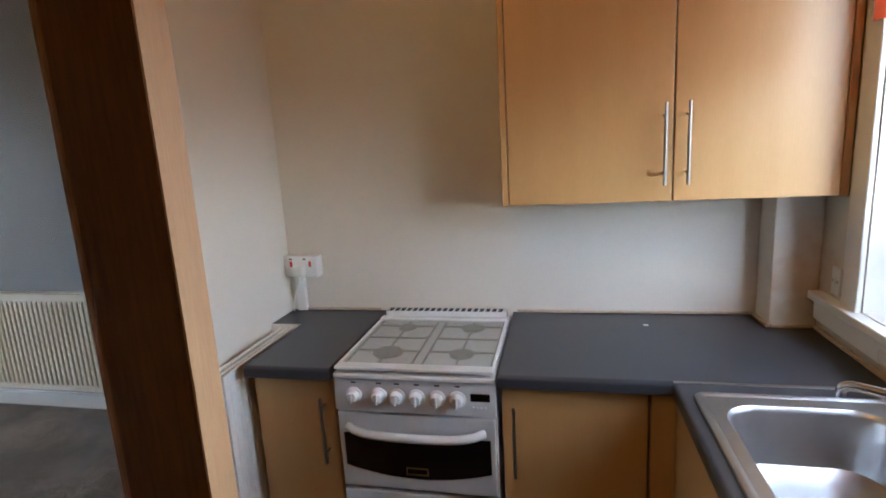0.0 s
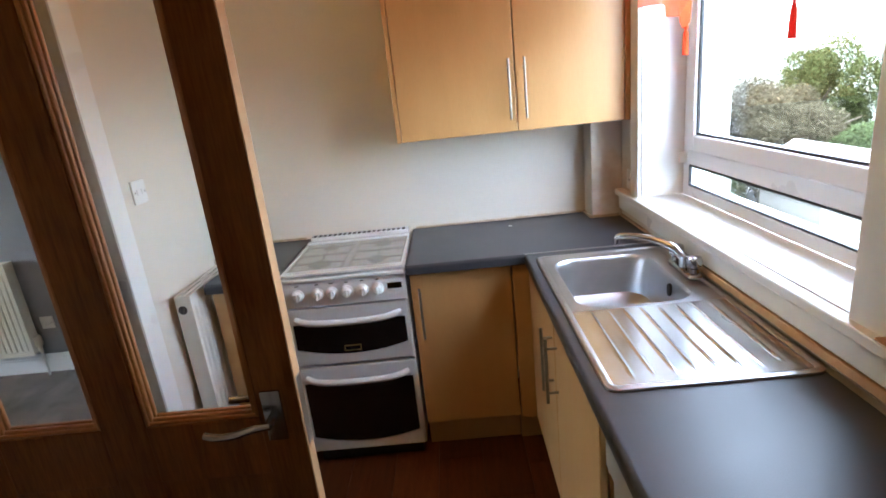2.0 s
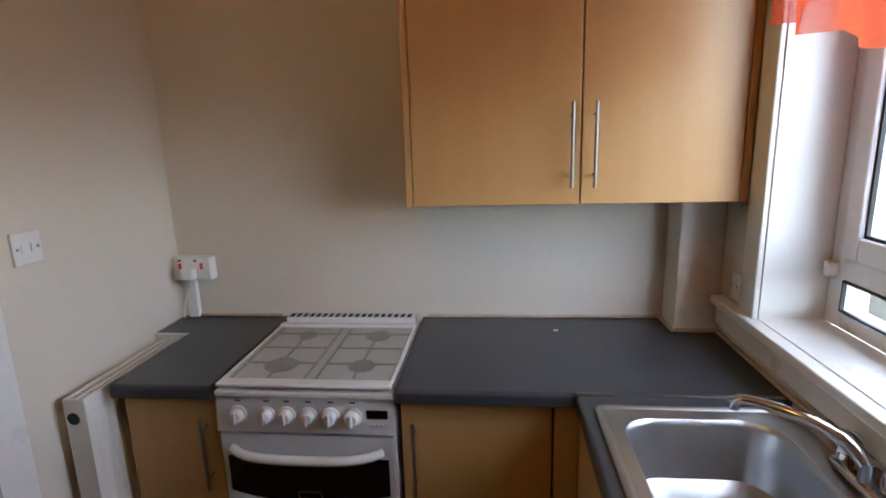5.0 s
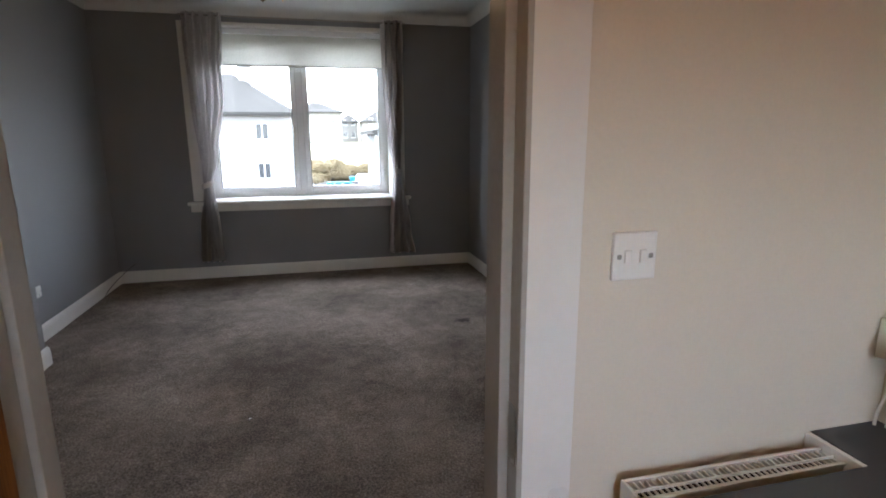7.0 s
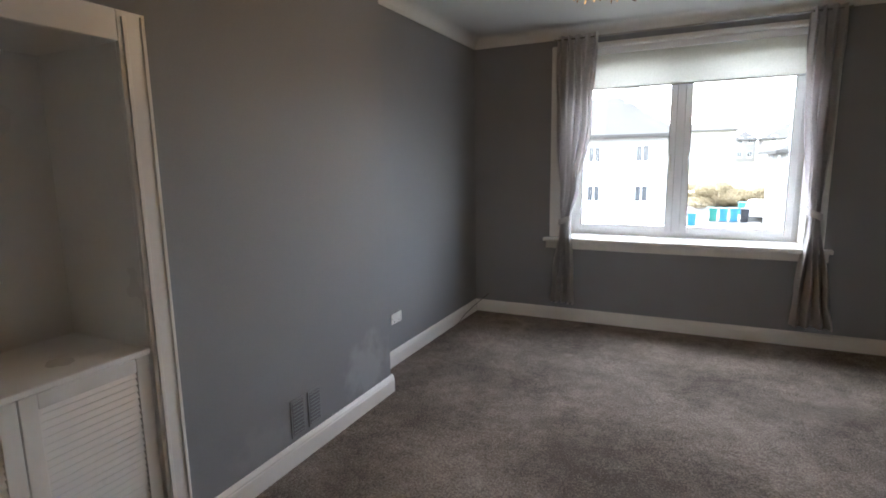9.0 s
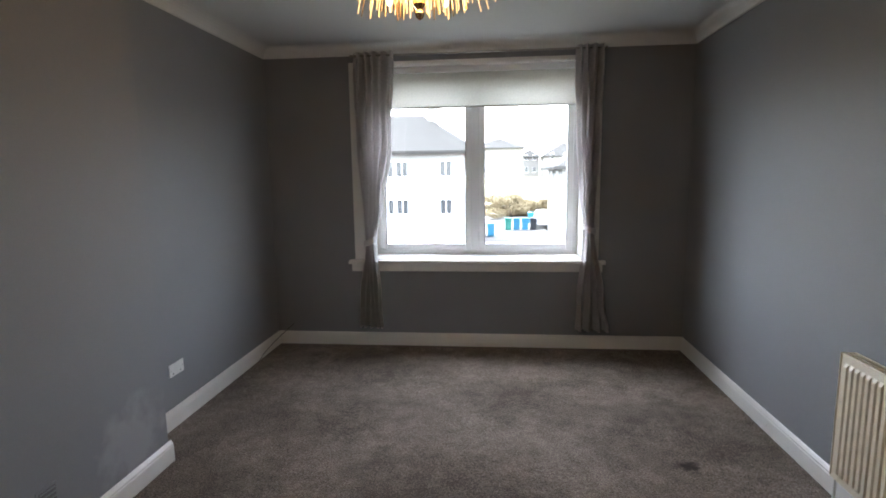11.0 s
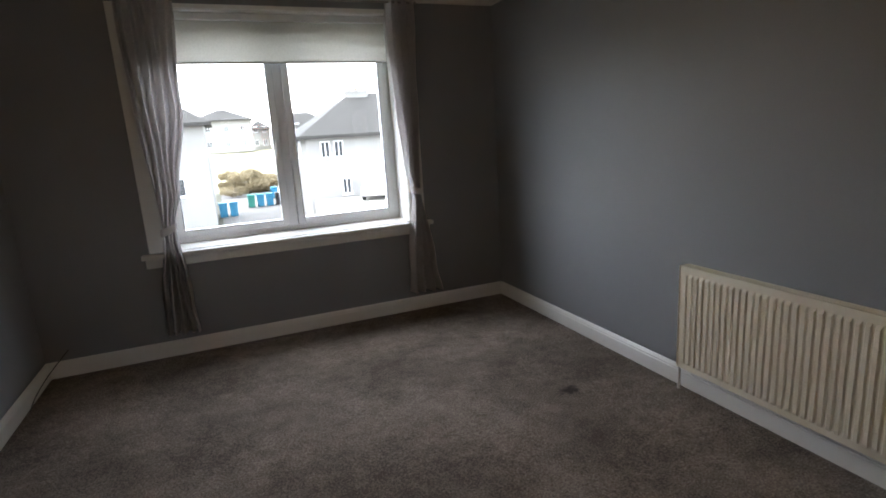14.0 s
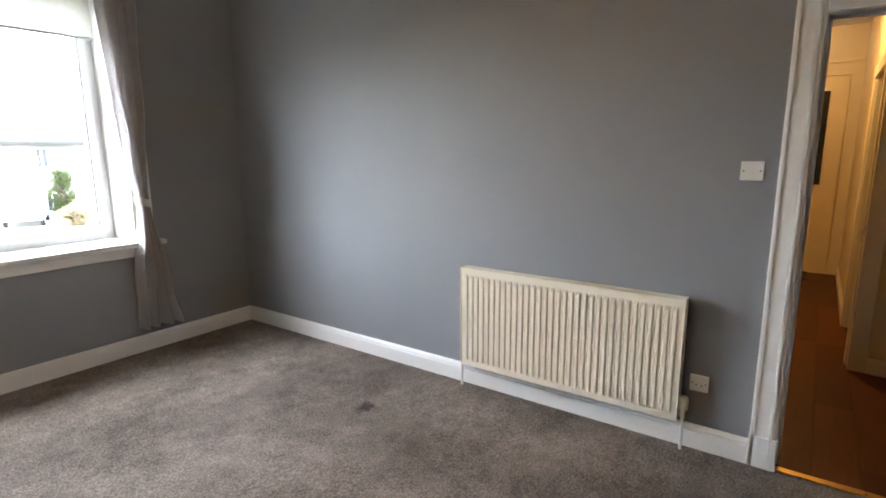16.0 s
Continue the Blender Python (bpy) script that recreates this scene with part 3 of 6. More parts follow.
run("trim_kitchen_threshold", BRASS, [(DX0, DX1, 0.06, 0.10, 0.0, 0.008)], "brass carpet threshold strip", "threshold", 0.003)


# ---- windows ----
def living_window():
    w = thing("window_1", (2.04, 5.72, LZ0), "white plastic double casement window in a deep reveal", "window", kind="structure")
    y0, y1 = 5.69, 5.75
    x0, x1, z0, z1 = LX0, LX1, 0.862, LZ1
    bm = B()
    for b in ((x0, x0 + 0.05, y0, y1, z0, z1), (x1 - 0.05, x1, y0, y1, z0, z1), (x0 + 0.05, x1 - 0.05, y0, y1, z0, z0 + 0.045), (x0 + 0.05, x1 - 0.05, y0, y1, z1 - 0.05, z1), (2.005, 2.075, y0, y1, z0 + 0.045, z1 - 0.05)):
        box(bm, *b, bevel=0.004)
    part("window_frame", bm, UPVC, w)
    for a, b, hx in ((x0 + 0.05, 2.005, 1.965), (2.075, x1 - 0.05, 2.115)):
        s = 0.062
        bm = B()
        zz0, zz1 = z0 + 0.045, z1 - 0.05
        for c in ((a, a + s, zz0, zz1), (b - s, b, zz0, zz1), (a + s, b - s, zz0, zz0 + s), (a + s, b - s, zz1 - s, zz1)):
            box(bm, c[0] + 0.001, c[1] - 0.001, y0 - 0.018, y1 - 0.004, c[2] + 0.001, c[3] - 0.001, bevel=0.006)
        sash = part("sash", bm, UPVC, w)
        bm = B()
        g = 0.006
        for c in ((a + s - g, a + s, zz0 + s, zz1 - s), (b - s, b - s + g, zz0 + s, zz1 - s), (a + s, b - s, zz0 + s - g, zz0 + s), (a + s, b - s, zz1 - s, zz1 - s + g)):
            box(bm, c[0], c[1], y0 - 0.020, y0 - 0.012, c[2], c[3])
        part("gasket", bm, BLACK, sash, "thin black rubber gasket")
        pane = part("pane", box(B(), a + s, b - s, 5.715, 5.721, zz0 + s, zz1 - s), CLEAR, sash)
        pane.visible_shadow = False
        bm = B()
        box(bm, hx - 0.014, hx + 0.014, y0 - 0.034, y0 - 0.018, 1.50, 1.57, bevel=0.004)
        box(bm, hx - 0.010, hx + 0.010, y0 - 0.052, y0 - 0.034, 1.53, 1.66, bevel=0.006)
        part("handle", bm, PLASTIC, sash, "white window handle", True)
    bm = B()
    for c in ((LX0 - 0.002, LX0 + 0.004, YF, y0, 0.862, LZ1), (LX1 - 0.004, LX1 + 0.002, YF, y0, 0.862, LZ1), (LX0, LX1, YF, y0, LZ1 - 0.004, LZ1 + 0.002)):
        box(bm, *c)
    part("reveal_lining", bm, GLOSS_WHITE, w)
    bm = B()
    for a, b in ((0.885, LX0), (LX1, 3.19)):
        box(bm, a, b, YF - 0.018, YF, 0.86, 2.695, bevel=0.005)
    box(bm, LX0, LX1, YF - 0.018, YF, LZ1, 2.695, bevel=0.005)
    part("casing", bm, GLOSS_WHITE, w)
    bm = B()
    box(bm, 0.83, 3.25, 5.305, YF + 0.001, 0.818, 0.855, bevel=0.008, segs=3)
    box(bm, LX0 + 0.001, LX1 - 0.001, YF, 5.70, 0.818, 0.861)
    box(bm, 0.85, 3.23, YF - 0.022, YF - 0.001, 0.742, 0.819, bevel=0.006)
    part("window_sill", bm, GLOSS_WHITE, w, "white gloss window board with an apron")


living_window()


def kitchen_window():
    w = thing("window_2", (2.37, -2.08, WZ0), "white plastic kitchen window with a narrow lower light", "window", kind="structure")
    y0, y1 = -2.15, -2.085
    x0, x1, z0, z1 = WX0 + 0.055, WX1 - 0.004, 1.035, WZ1
    bm = B()
    for c in ((x0, x0 + 0.06, z0, z1), (x1 - 0.06, x1, z0, z1), (x0 + 0.06, x1 - 0.06, z0, z0 + 0.045), (x0 + 0.06, x1 - 0.06, z1 - 0.06, z1), (x0 + 0.06, x1 - 0.06, 1.165, 1.225)):
        box(bm, c[0], c[1], y0, y1, c[2], c[3], bevel=0.005)
    box(bm, WX0 - 0.001, x0, y0, y1 - 0.02, z0, z1)
    part("window_frame", bm, UPVC, w)
    pane = part("pane", box(B(), x0 + 0.06, x1 - 0.06, -2.122, -2.116, z0 + 0.045, 1.165), CLEAR, w)
    pane.visible_shadow = False
    s = 0.062
    a, b, c0, c1 = x0 + 0.061, x1 - 0.061, 1.226, z1 - 0.061
    bm = B()
    for c in ((a, a + s, c0, c1), (b - s, b, c0, c1), (a + s, b - s, c0, c0 + s), (a + s, b - s, c1 - s, c1)):
        box(bm, c[0], c[1], y0 + 0.012, y1 + 0.018, c[2], c[3], bevel=0.006)
    sash = part("sash", bm, UPVC, w)
    bm = B()
    g = 0.008
    for c in ((a + s, a + s + g, c0 + s, c1 - s), (b - s - g, b - s, c0 + s, c1 - s), (a + s, b - s, c0 + s, c0 + s + g)):
        box(bm, c[0], c[1], y1 - 0.004, y1 + 0.006, c[2], c[3])
    part("gasket", bm, BLACK, sash, "black rubber gasket")
    bm = B()
    for c in ((x1 - 0.066, x1 - 0.060, z0 + 0.045, 1.165), (x0 + 0.06, x1 - 0.06, z0 + 0.045, z0 + 0.051), (x0 + 0.06, x1 - 0.06, 1.159, 1.165)):
        box(bm, c[0], c[1], y1 - 0.008, y1 + 0.002, c[2], c[3])
    part("gasket", bm, BLACK, w, "black rubber gasket")
    pane = part("pane", box(B(), a + s, b - s, -2.12, -2.114, c0 + s, c1 - s), CLEAR, sash)
    pane.visible_shadow = False
    bm = B()
    box(bm, x1 - 0.040, x1 - 0.020, y1, y1 + 0.03, 1.17, 1.21, bevel=0.005)
    part("hinge", bm, PLASTIC, w)
    bm = B()
    for c in ((WX0 - 0.001, WX0 + 0.004, y1, YK, 1.03, WZ1), (WX1 - 0.004, WX1 + 0.001, y1, YK, 1.03, WZ1), (WX0, WX1, y1, YK, WZ1 - 0.004, WZ1)):
        box(bm, *c)
    part("reveal_lining", bm, GLOSS_WHITE, w)
    bm = B()
    for c0_, c1_ in ((1.662, WX0), (WX1, 3.05)):
        box(bm, c0_, c1_, YK, YK + 0.016, 1.03, WZ1 + 0.08, bevel=0.004)
    box(bm, WX0, WX1, YK, YK + 0.016, WZ1, WZ1 + 0.08, bevel=0.004)
    part("casing", bm, GLOSS_WHITE, w)
    bm = B()
    box(bm, 1.545, 3.20, YK - 0.001, YK + 0.040, 1.008, 1.034, bevel=0.004, segs=2)
    box(bm, WX0 + 0.001, WX1 - 0.001, y1, YK, 0.985, 1.036)
    box(bm, 1.575, 3.19, YK, YK + 0.024, 0.945, 1.009, bevel=0.002)
    part("window_sill", bm, GLOSS_WHITE, w, "deep white gloss window board")
    part("bare_end", box(B(), 1.549, 1.661, YK + 0.001, YK + 0.0385, 1.0345, 1.0405, 0.002), PINE_EDGE, w, "bare wood end of the window board")


kitchen_window()
solid("pipe_boxing", box(B(), 3.215, XW, YK, -1.775, 0.90, TOP - 0.001, 0.004), CREAM_WALL, "cream painted boxed-in pipe in the corner", "pipe boxing", kind="structure")
for bead, rad_ in (([(3.21, -1.77, 0.906), (3.29, -1.768, 0.905), (XW - 0.005, -1.768, 0.906)], 0.007), ([(3.21, -1.78, 0.906), (3.209, -1.84, 0.905), (3.209, YK + 0.016, 0.906)], 0.007),
                   ([(3.2, YK + 0.008, 0.906), (2.8, YK + 0.006, 0.905), (2.2, YK + 0.007, 0.906), (1.4, YK + 0.006, 0.905)], 0.007),
                   ([(XW - 0.006, -0.93, 0.906), (XW - 0.006, -1.3, 0.906), (XW - 0.006, -1.755, 0.907)], 0.006), ([(XW - 0.006, -0.02, 0.906), (XW - 0.006, -0.2, 0.907), (XW - 0.006, -0.37, 0.906)], 0.006)):
    solid("sealant_bead", tube(B(), curve_pts(bead, 5), rad_, 8), SEALANT, "yellowed sealant bead along the worktop", "sealant", smooth=True)
solid("wooden_batten", box(B(), 1.30, 2.60, YK + 0.002, YK + 0.022, 0.914, 0.938, 0.003), PINE_EDGE, "stained bare wood batten behind the sink", "batten")


# ---- kitchen units ----
def bar_handle(parent, x, y, z0, z1, nx, ny):
    """Steel bar on two posts standing off the door."""
    bm = B()
    ox, oy = nx * 0.034, ny * 0.034
    rod(bm, (x + ox, y + oy, z0), (x + ox, y + oy, z1), 0.0052)
    for z in (z0 + 0.035, z1 - 0.035):
        rod(bm, (x, y, z), (x + ox, y + oy, z), 0.004, n=10)
    part("handle", bm, SATIN, parent, "satin steel bar handle", True)


def door_panel(parent, b, bevel=0.0025):
    return part("door", box(B(), *b, bevel=bevel), BEECH, parent)


def wall_unit():
    u = thing("wall_cabinet", (3.21, -1.42, 1.355), "beech wall cabinet with two doors hung on the wall", "cabinet")
    x0, y0, y1, z0, z1 = 3.062, -1.905, -0.935, 1.352, 2.045
    bm = B()
    t = 0.018
    q = y0 + 0.023
    for c in ((x0 + 0.02, XW - 0.002, y1 - t, y1, z0, z1), (x0 + 0.02, XW - 0.002, q, q + t, z0, z1), (x0 + 0.02, XW - 0.002, q + t, y1 - t, z0, z0 + t), (x0 + 0.02, XW - 0.002, q + t, y1 - t, z1 - t, z1), (XW - 0.012, XW - 0.004, q + t, y1 - t, z0 + t, z1 - t)):
        box(bm, *c, bevel=0.001, segs=1)
    part("body", bm, BEECH, u)
    for a, b in ((y1 + 0.0005, y1 + 0.019), (y0 + 0.0005, y0 + 0.022)):
        part("end_panel", box(B(), x0 + 0.001, XW - 0.003, a, b, z0 - 0.001, z1 + 0.001, 0.001, 1), BEECH, u)
    m = -1.432
    d = door_panel(u, (x0, x0 + 0.018, m + 0.002, y1 - 0.002, z0 + 0.001, z1 - 0.002))
    bar_handle(d, x0, -1.403, 1.405, 1.645, -1, 0)
    d = door_panel(u, (x0, x0 + 0.018, y0 + 0.025, m - 0.002, z0 + 0.001, z1 - 0.002))
    bar_handle(d, x0, -1.468, 1.405, 1.645, -1, 0)


wall_unit()


def wall_unit_end():
    u = thing("wall_cabinet", (0.78, -1.77, 1.40), "beech wall cabinet beside the kitchen window", "cabinet")
    bm = B()
    t = 0.018
    x0, x1, y0, y1, z0, z1 = 0.30, 1.19, YK + 0.002, -1.62, 1.385, 2.10
    for c in ((x0, x0 + t, y0, y1, z0, z1), (x1 - t, x1, y0, y1, z0, z1), (x0 + t, x1 - t, y0, y1, z0, z0 + t), (x0 + t, x1 - t, y0, y1, z1 - t, z1), (x0 + t, x1 - t, y0, y0 + 0.008, z0 + t, z1 - t)):
        box(bm, *c, bevel=0.001, segs=1)
    part("body", bm, BEECH, u)
    for a, b, h in ((x0, 0.743, 0.70), (0.747, x1 - 0.022, 0.79)):
        d = door_panel(u, (a, b, y1 + 0.001, y1 + 0.019, z0 + 0.002, z1 - 0.002))
        bar_handle(d, h, y1 + 0.019, z0 + 0.05, z0 + 0.29, 0, 1)


wall_unit_end()


def base_unit(y0, y1, hy, label):
    """Floor unit on the cooker wall."""
    u = thing("base_cabinet", (3.08, (y0 + y1) / 2, 0), label, "cabinet", "kitchen base units")
    part("body", box(B(), 2.812, XW - 0.004, y0 + 0.001, y1 - 0.001, 0.15, 0.858, 0.001, 1), BEECH, u)
    part("plinth", box(B(), 2.86, 2.878, y0 + 0.001, y1 - 0.001, 0.0, 0.149), BEECH, u)
    d = door_panel(u, (2.792, 2.811, y0 + 0.003, y1 - 0.003, 0.152, 0.850))
    bar_handle(d, 2.792, hy, 0.575, 0.80, -1, 0)


base_unit(-0.388, -0.104, -0.352, "narrow beech base cabinet beside the radiator")
base_unit(-1.335, -0.918, -0.957, "beech base cabinet beside the cooker")
post = thing("corner_post", (2.80, -1.36, 0), "beech corner filler post between the base cabinets", "filler post")
part("post", box(B(), 2.775, 2.811, -1.402, -1.337, 0.15, 0.858, 0.002), BEECH, post)
part("plinth", box(B(), 2.845, 2.87, -1.45, -1.337, 0.0, 0.149), BEECH, post)


def sink_unit():
    u = thing("sink_cabinet", (2.26, -1.66, 0), "beech sink base cabinet with two doors", "cabinet", "kitchen base units")
    x0, x1 = 1.768, 2.773
    bm = B()
    t = 0.018
    for c in ((x0, x0 + t), (x1 - t, x1)):
        box(bm, c[0], c[1], YK + 0.004, -1.422, 0.15, 0.858)
    box(bm, x0 + t, x1 - t, YK + 0.004, -1.422, 0.15, 0.168)
    box(bm, x0 + t, x1 - t, -1.44, -1.422, 0.80, 0.858)
    part("body", bm, BEECH, u)
    part("plinth", box(B(), x0, x1, -1.478, -1.46, 0, 0.149), BEECH, u)
    bm = B()
    box(bm, 2.38, 2.70, -1.460, -1.452, 0.03, 0.125, bevel=0.003)
    for k in range(9):
        box(bm, 2.395 + k * 0.033, 2.415 + k * 0.033, -1.452, -1.448, 0.045, 0.110, bevel=0.002)
    part("vent", bm, SATIN, u, "slotted metal plinth vent")
    m = 2.272
    d = door_panel(u, (x0 + 0.002, m - 0.002, -1.420, -1.401, 0.152, 0.850))
    bar_handle(d, 2.235, -1.401, 0.575, 0.80, 0, 1)
    d = door_panel(u, (m + 0.002, x1 - 0.002, -1.420, -1.401, 0.152, 0.850))
    bar_handle(d, 2.309, -1.401, 0.575, 0.80, 0, 1)


sink_unit()


def worktop(name, outline, front, label, hole=None):
    """A laminate top with a rounded front edge; outline x0, x1, y0, y1."""
    x0, x1, y0, y1 = outline
    z0, z1, r = 0.860, 0.900, 0.012
    a = [(r - r * math.cos(q), z1 - r + r * math.sin(q)) for q in np.linspace(0, math.pi / 2, 6)]
    edge = [(r, z0), (0.004, z0), (0.0, z0 + 0.004)] + a
    if front == "x":
        rows, slab = [[Vector((x0 + d, y, h)) for d, h in edge] for y in (y0, y1)], (x0 + r, x1, y0, y1, z0, z1)
    else:
        rows, slab = [[Vector((x, y1 - d, h)) for d, h in edge] for x in (x0, x1)], (x0, x1, y0, y1 - r, z0, z1)
    w = thing(name, ((x0 + x1) / 2, (y0 + y1) / 2, z0), label, "worktop")
    bm = B()
    loops(bm, rows)
    bm.faces.new([q for q in bm.verts][:len(edge)])
    part("front_edge", bm, WORKTOP, w)
    part("slab", box(B(), *slab), WORKTOP, w)
    return w


def loops(bm, rings, cap=True):
    v = [[bm.verts.new(p) for p in ring] for ring in rings]
    n = len(v[0])
    for a, b in zip(v, v[1:]):
        for k in range(n):
            bm.faces.new((a[k], a[(k + 1) % n], b[(k + 1) % n], b[k]))
    if cap:
        bm.faces.new(v[-1])
    return v


worktop("worktop", (2.757, XW - 0.002, -0.391, -0.097), "x", "short dark grey laminate worktop beside the radiator")
solid("worktop_end_piece", box(B(), 3.163, XW - 0.002, -0.0965, 0.029, 0.861, 0.8995), WORKTOP, "dark grey worktop tongue notched round the radiator", "worktop")
solid("worktop_edging", box(B(), 3.150, 3.1625, -0.096, 0.028, 0.855, 0.899, 0.001), GLOSS_WHITE, "raw white edging of the worktop notch", "edging")
worktop("worktop", (2.757, XW - 0.002, YK + 0.001, -0.914), "x", "dark grey laminate worktop on the cooker wall")


def sink_worktop():
    """Worktop under the window with the sink cut out of it."""
    bm = B()
    z0, z1, y1 = 0.860, 0.900, -1.387
    r = 0.012
    a = [(r - r * math.cos(q), z1 - r + r * math.sin(q)) for q in np.linspace(0, math.pi / 2, 6)]
    edge = [(0.004, z0), (0.0, z0 + 0.004)] + a
    xs, hx, hy = (0.20, 2.7565), (1.79, 2.66), (-1.88, -1.452)
    nose = B()
    loops(nose, [[(x, y1 - d, h) for d, h in [(r, z0)] + edge] for x in xs])
    nose.verts.ensure_lookup_table()
    nose.faces.new([q for q in nose.verts][:len(edge) + 1])
    v = [[bm.verts.new((x, y1 - r, h)) for h in (z0, z1)] for x in xs]
    bm.faces.new((v[0][0], v[0][1], v[1][1], v[1][0]))
    back = YK + 0.03
    for z, fl, fr in ((z1, v[0][-1], v[1][-1]), (z0, v[0][0], v[1][0])):
        bl, br = bm.verts.new((xs[0], back, z)), bm.verts.new((xs[1], back, z))
        h = [bm.verts.new(p) for p in ((hx[0], hy[0], z), (hx[1], hy[0], z), (hx[1], hy[1], z), (hx[0], hy[1], z))]
        for f in ((bl, br, h[1], h[0]), (br, fr, h[2], h[1]), (fr, fl, h[3], h[2]), (fl, bl, h[0], h[3])):
            bm.faces.new(f)
        if z == z1:
            top = (bl, br, h)
    for k in range(4):
        bm.faces.new((top[2][k], top[2][(k + 1) % 4], h[(k + 1) % 4], h[k]))
    bm.faces.new((top[0], top[1], br, bl))
    bm.faces.new([*v[0], top[0], bl])
    bm.faces.new([*v[1], top[1], br])
    w = thing("worktop", (1.5, -1.65, z0), "long dark grey laminate worktop under the window", "worktop")
    part("slab", bm, WORKTOP, w)
    part("front_edge", nose, WORKTOP, w)
    solid("joint_strip", box(B(), 2.752, 2.764, YK + 0.02, -1.388, 0.9005, 0.9035, 0.001), SATIN, "thin aluminium worktop joint strip", "joint strip")


sink_worktop()


def rounded(x0, x1, y0, y1, r, n=5):
    out = []
    for cx, cy, a0 in ((x1 - r, y1 - r, 0), (x0 + r, y1 - r, 90), (x0 + r, y0 + r, 180), (x1 - r, y0 + r, 270)):
        out += [(cx + r * math.cos(radians(a0 + 90 * k / n)), cy + r * math.sin(radians(a0 + 90 * k / n))) for k in range(n + 1)]
    return out


def sink():
    s = thing("kitchen_sink", (2.23, -1.66, 0.90), "stainless steel sink with a ribbed drainer set in the worktop", "sink")
    X0, X1, Y0, Y1 = 1.768, 2.70, -1.893, -1.42
    bx0, bx1, by0, by1 = 2.195, 2.64, -1.812, -1.468
    bm = B()
    # outer rim, raised lip, then the deck round the bowl
    loops(bm, [[(x, y, z) for x, y in rounded(X0 + i, X1 - i, Y0 + i, Y1 - i, max(0.03 - i, 0.012))] for i, z in ((0.0, 0.9005), (0.001, 0.906), (0.008, 0.9085), (0.014, 0.9075), (0.020, 0.9045))], cap=False)
    part("rim", bm, STEEL, s, smooth=True)
    bm = B()
    e = 0.020
    # deck as strips round the bowl opening
    dz = 0.9045
    inner = rounded(bx0, bx1, by0, by1, 0.075, 6)
    ox0, ox1, oy0, oy1 = 2.18, X1 - e, Y0 + e, Y1 - e
    cx, cy = (bx0 + bx1) / 2, (by0 + by1) / 2
    outer = []
    for x, y in inner:
        f = min(((ox1 if x > cx else ox0) - cx) / (x - cx) if abs(x - cx) > 1e-6 else 99, ((oy1 if y > cy else oy0) - cy) / (y - cy) if abs(y - cy) > 1e-6 else 99)
        outer.append((cx + (x - cx) * f, cy + (y - cy) * f))
    for q in ((ox0, oy0), (ox1, oy0), (ox1, oy1), (ox0, oy1)):
        k = min(range(len(outer)), key=lambda i_: (outer[i_][0] - q[0]) ** 2 + (outer[i_][1] - q[1]) ** 2)
        outer[k] = q
    loops(bm, [[(x, y, dz) for x, y in outer], [(x, y, dz) for x, y in inner]], cap=False)
    part("deck", bm, STEEL, s, smooth=False)
    bm = B()
    loops(bm, [[(x, y, z) for x, y in rounded(bx0 + i, bx1 - i, by0 + i, by1 - i, 0.075, 6)] for i, z in ((0.0, 0.9045), (0.004, 0.900), (0.008, 0.89), (0.014, 0.80), (0.022, 0.765), (0.045, 0.748), (0.075, 0.744))])
    part("bowl", bm, STEEL, s, smooth=True)
    # drainer with raised ribs running along it
    bm = B()
    rows = []
    for x in np.linspace(X0 + e, 2.18, 26):
        row = []
        for y in np.linspace(Y0 + e, Y1 - e, 160):
            z = 0.9045 - 0.0025 * math.sin(math.pi * (x - X0 - e) / (2.18 - X0 - e))
            inside = min(1, max(0, (x - 1.82) / 0.02)) * min(1, max(0, (2.17 - x) / 0.03))
            ph = (y - (Y0 + 0.045)) / 0.0475
            if 0 < ph < 8:
                f = ph % 1.0
                z += inside * 0.0024 * max(0.0, 1 - abs(f - 0.5) / 0.085) ** 0.8
            row.append(Vector((x, y, z)))
        rows.append(row)
    sheet(bm, rows)
    part("drainer", bm, DRAINER_STEEL, s, "ribbed steel drainer", True)
    bm = B()
    lathe(bm, (2.42, -1.64, 0.7455), [(0.001, 0.0), (0.036, 0.0), (0.038, 0.002), (0.03, 0.003)], 24)
    part("drain", bm, CHROME, s, smooth=True)
    bm = B()
    for z in (0.852, 0.860, 0.868):
        rod(bm, (2.378, by0 + 0.008, z), (2.378, by0 + 0.0165, z), 0.013, n=18)
    part("overflow", bm, BLACK, s, "dark overflow slot")


sink()


def mixer_tap():
    t = thing("mixer_tap", (2.40, -1.855, 0.905), "chrome deck mixer tap at the back of the sink", "tap")
    bm = B()
    box(bm, 2.315, 2.485, -1.878, -1.834, 0.906, 0.928, bevel=0.010, segs=3)
    rod(bm, (2.40, -1.856, 0.92), (2.40, -1.856, 0.965), 0.019, 0.016, 18)
    part("body", bm, CHROME, t, smooth=True)
    bm = B()
    tube(bm, curve_pts([(2.40, -1.856, 0.950), (2.43, -1.83, 0.985), (2.48, -1.78, 1.004), (2.54, -1.715, 1.006), (2.562, -1.692, 0.997), (2.566, -1.688, 0.975)], 6), [0.015] * 8 + [0.0125] * 8 + [0.011] * 15, 14)
    part("spout", bm, CHROME, t, smooth=True)
    for x in (2.335, 2.465):
        bm = B()
        lathe(bm, (x, -1.856, 0.925), [(0.014, 0.0), (0.015, 0.018), (0.022, 0.024), (0.024, 0.045), (0.021, 0.056), (0.008, 0.060)], 12)
        part("tap_head", bm, CHROME, t, smooth=True)


mixer_tap()


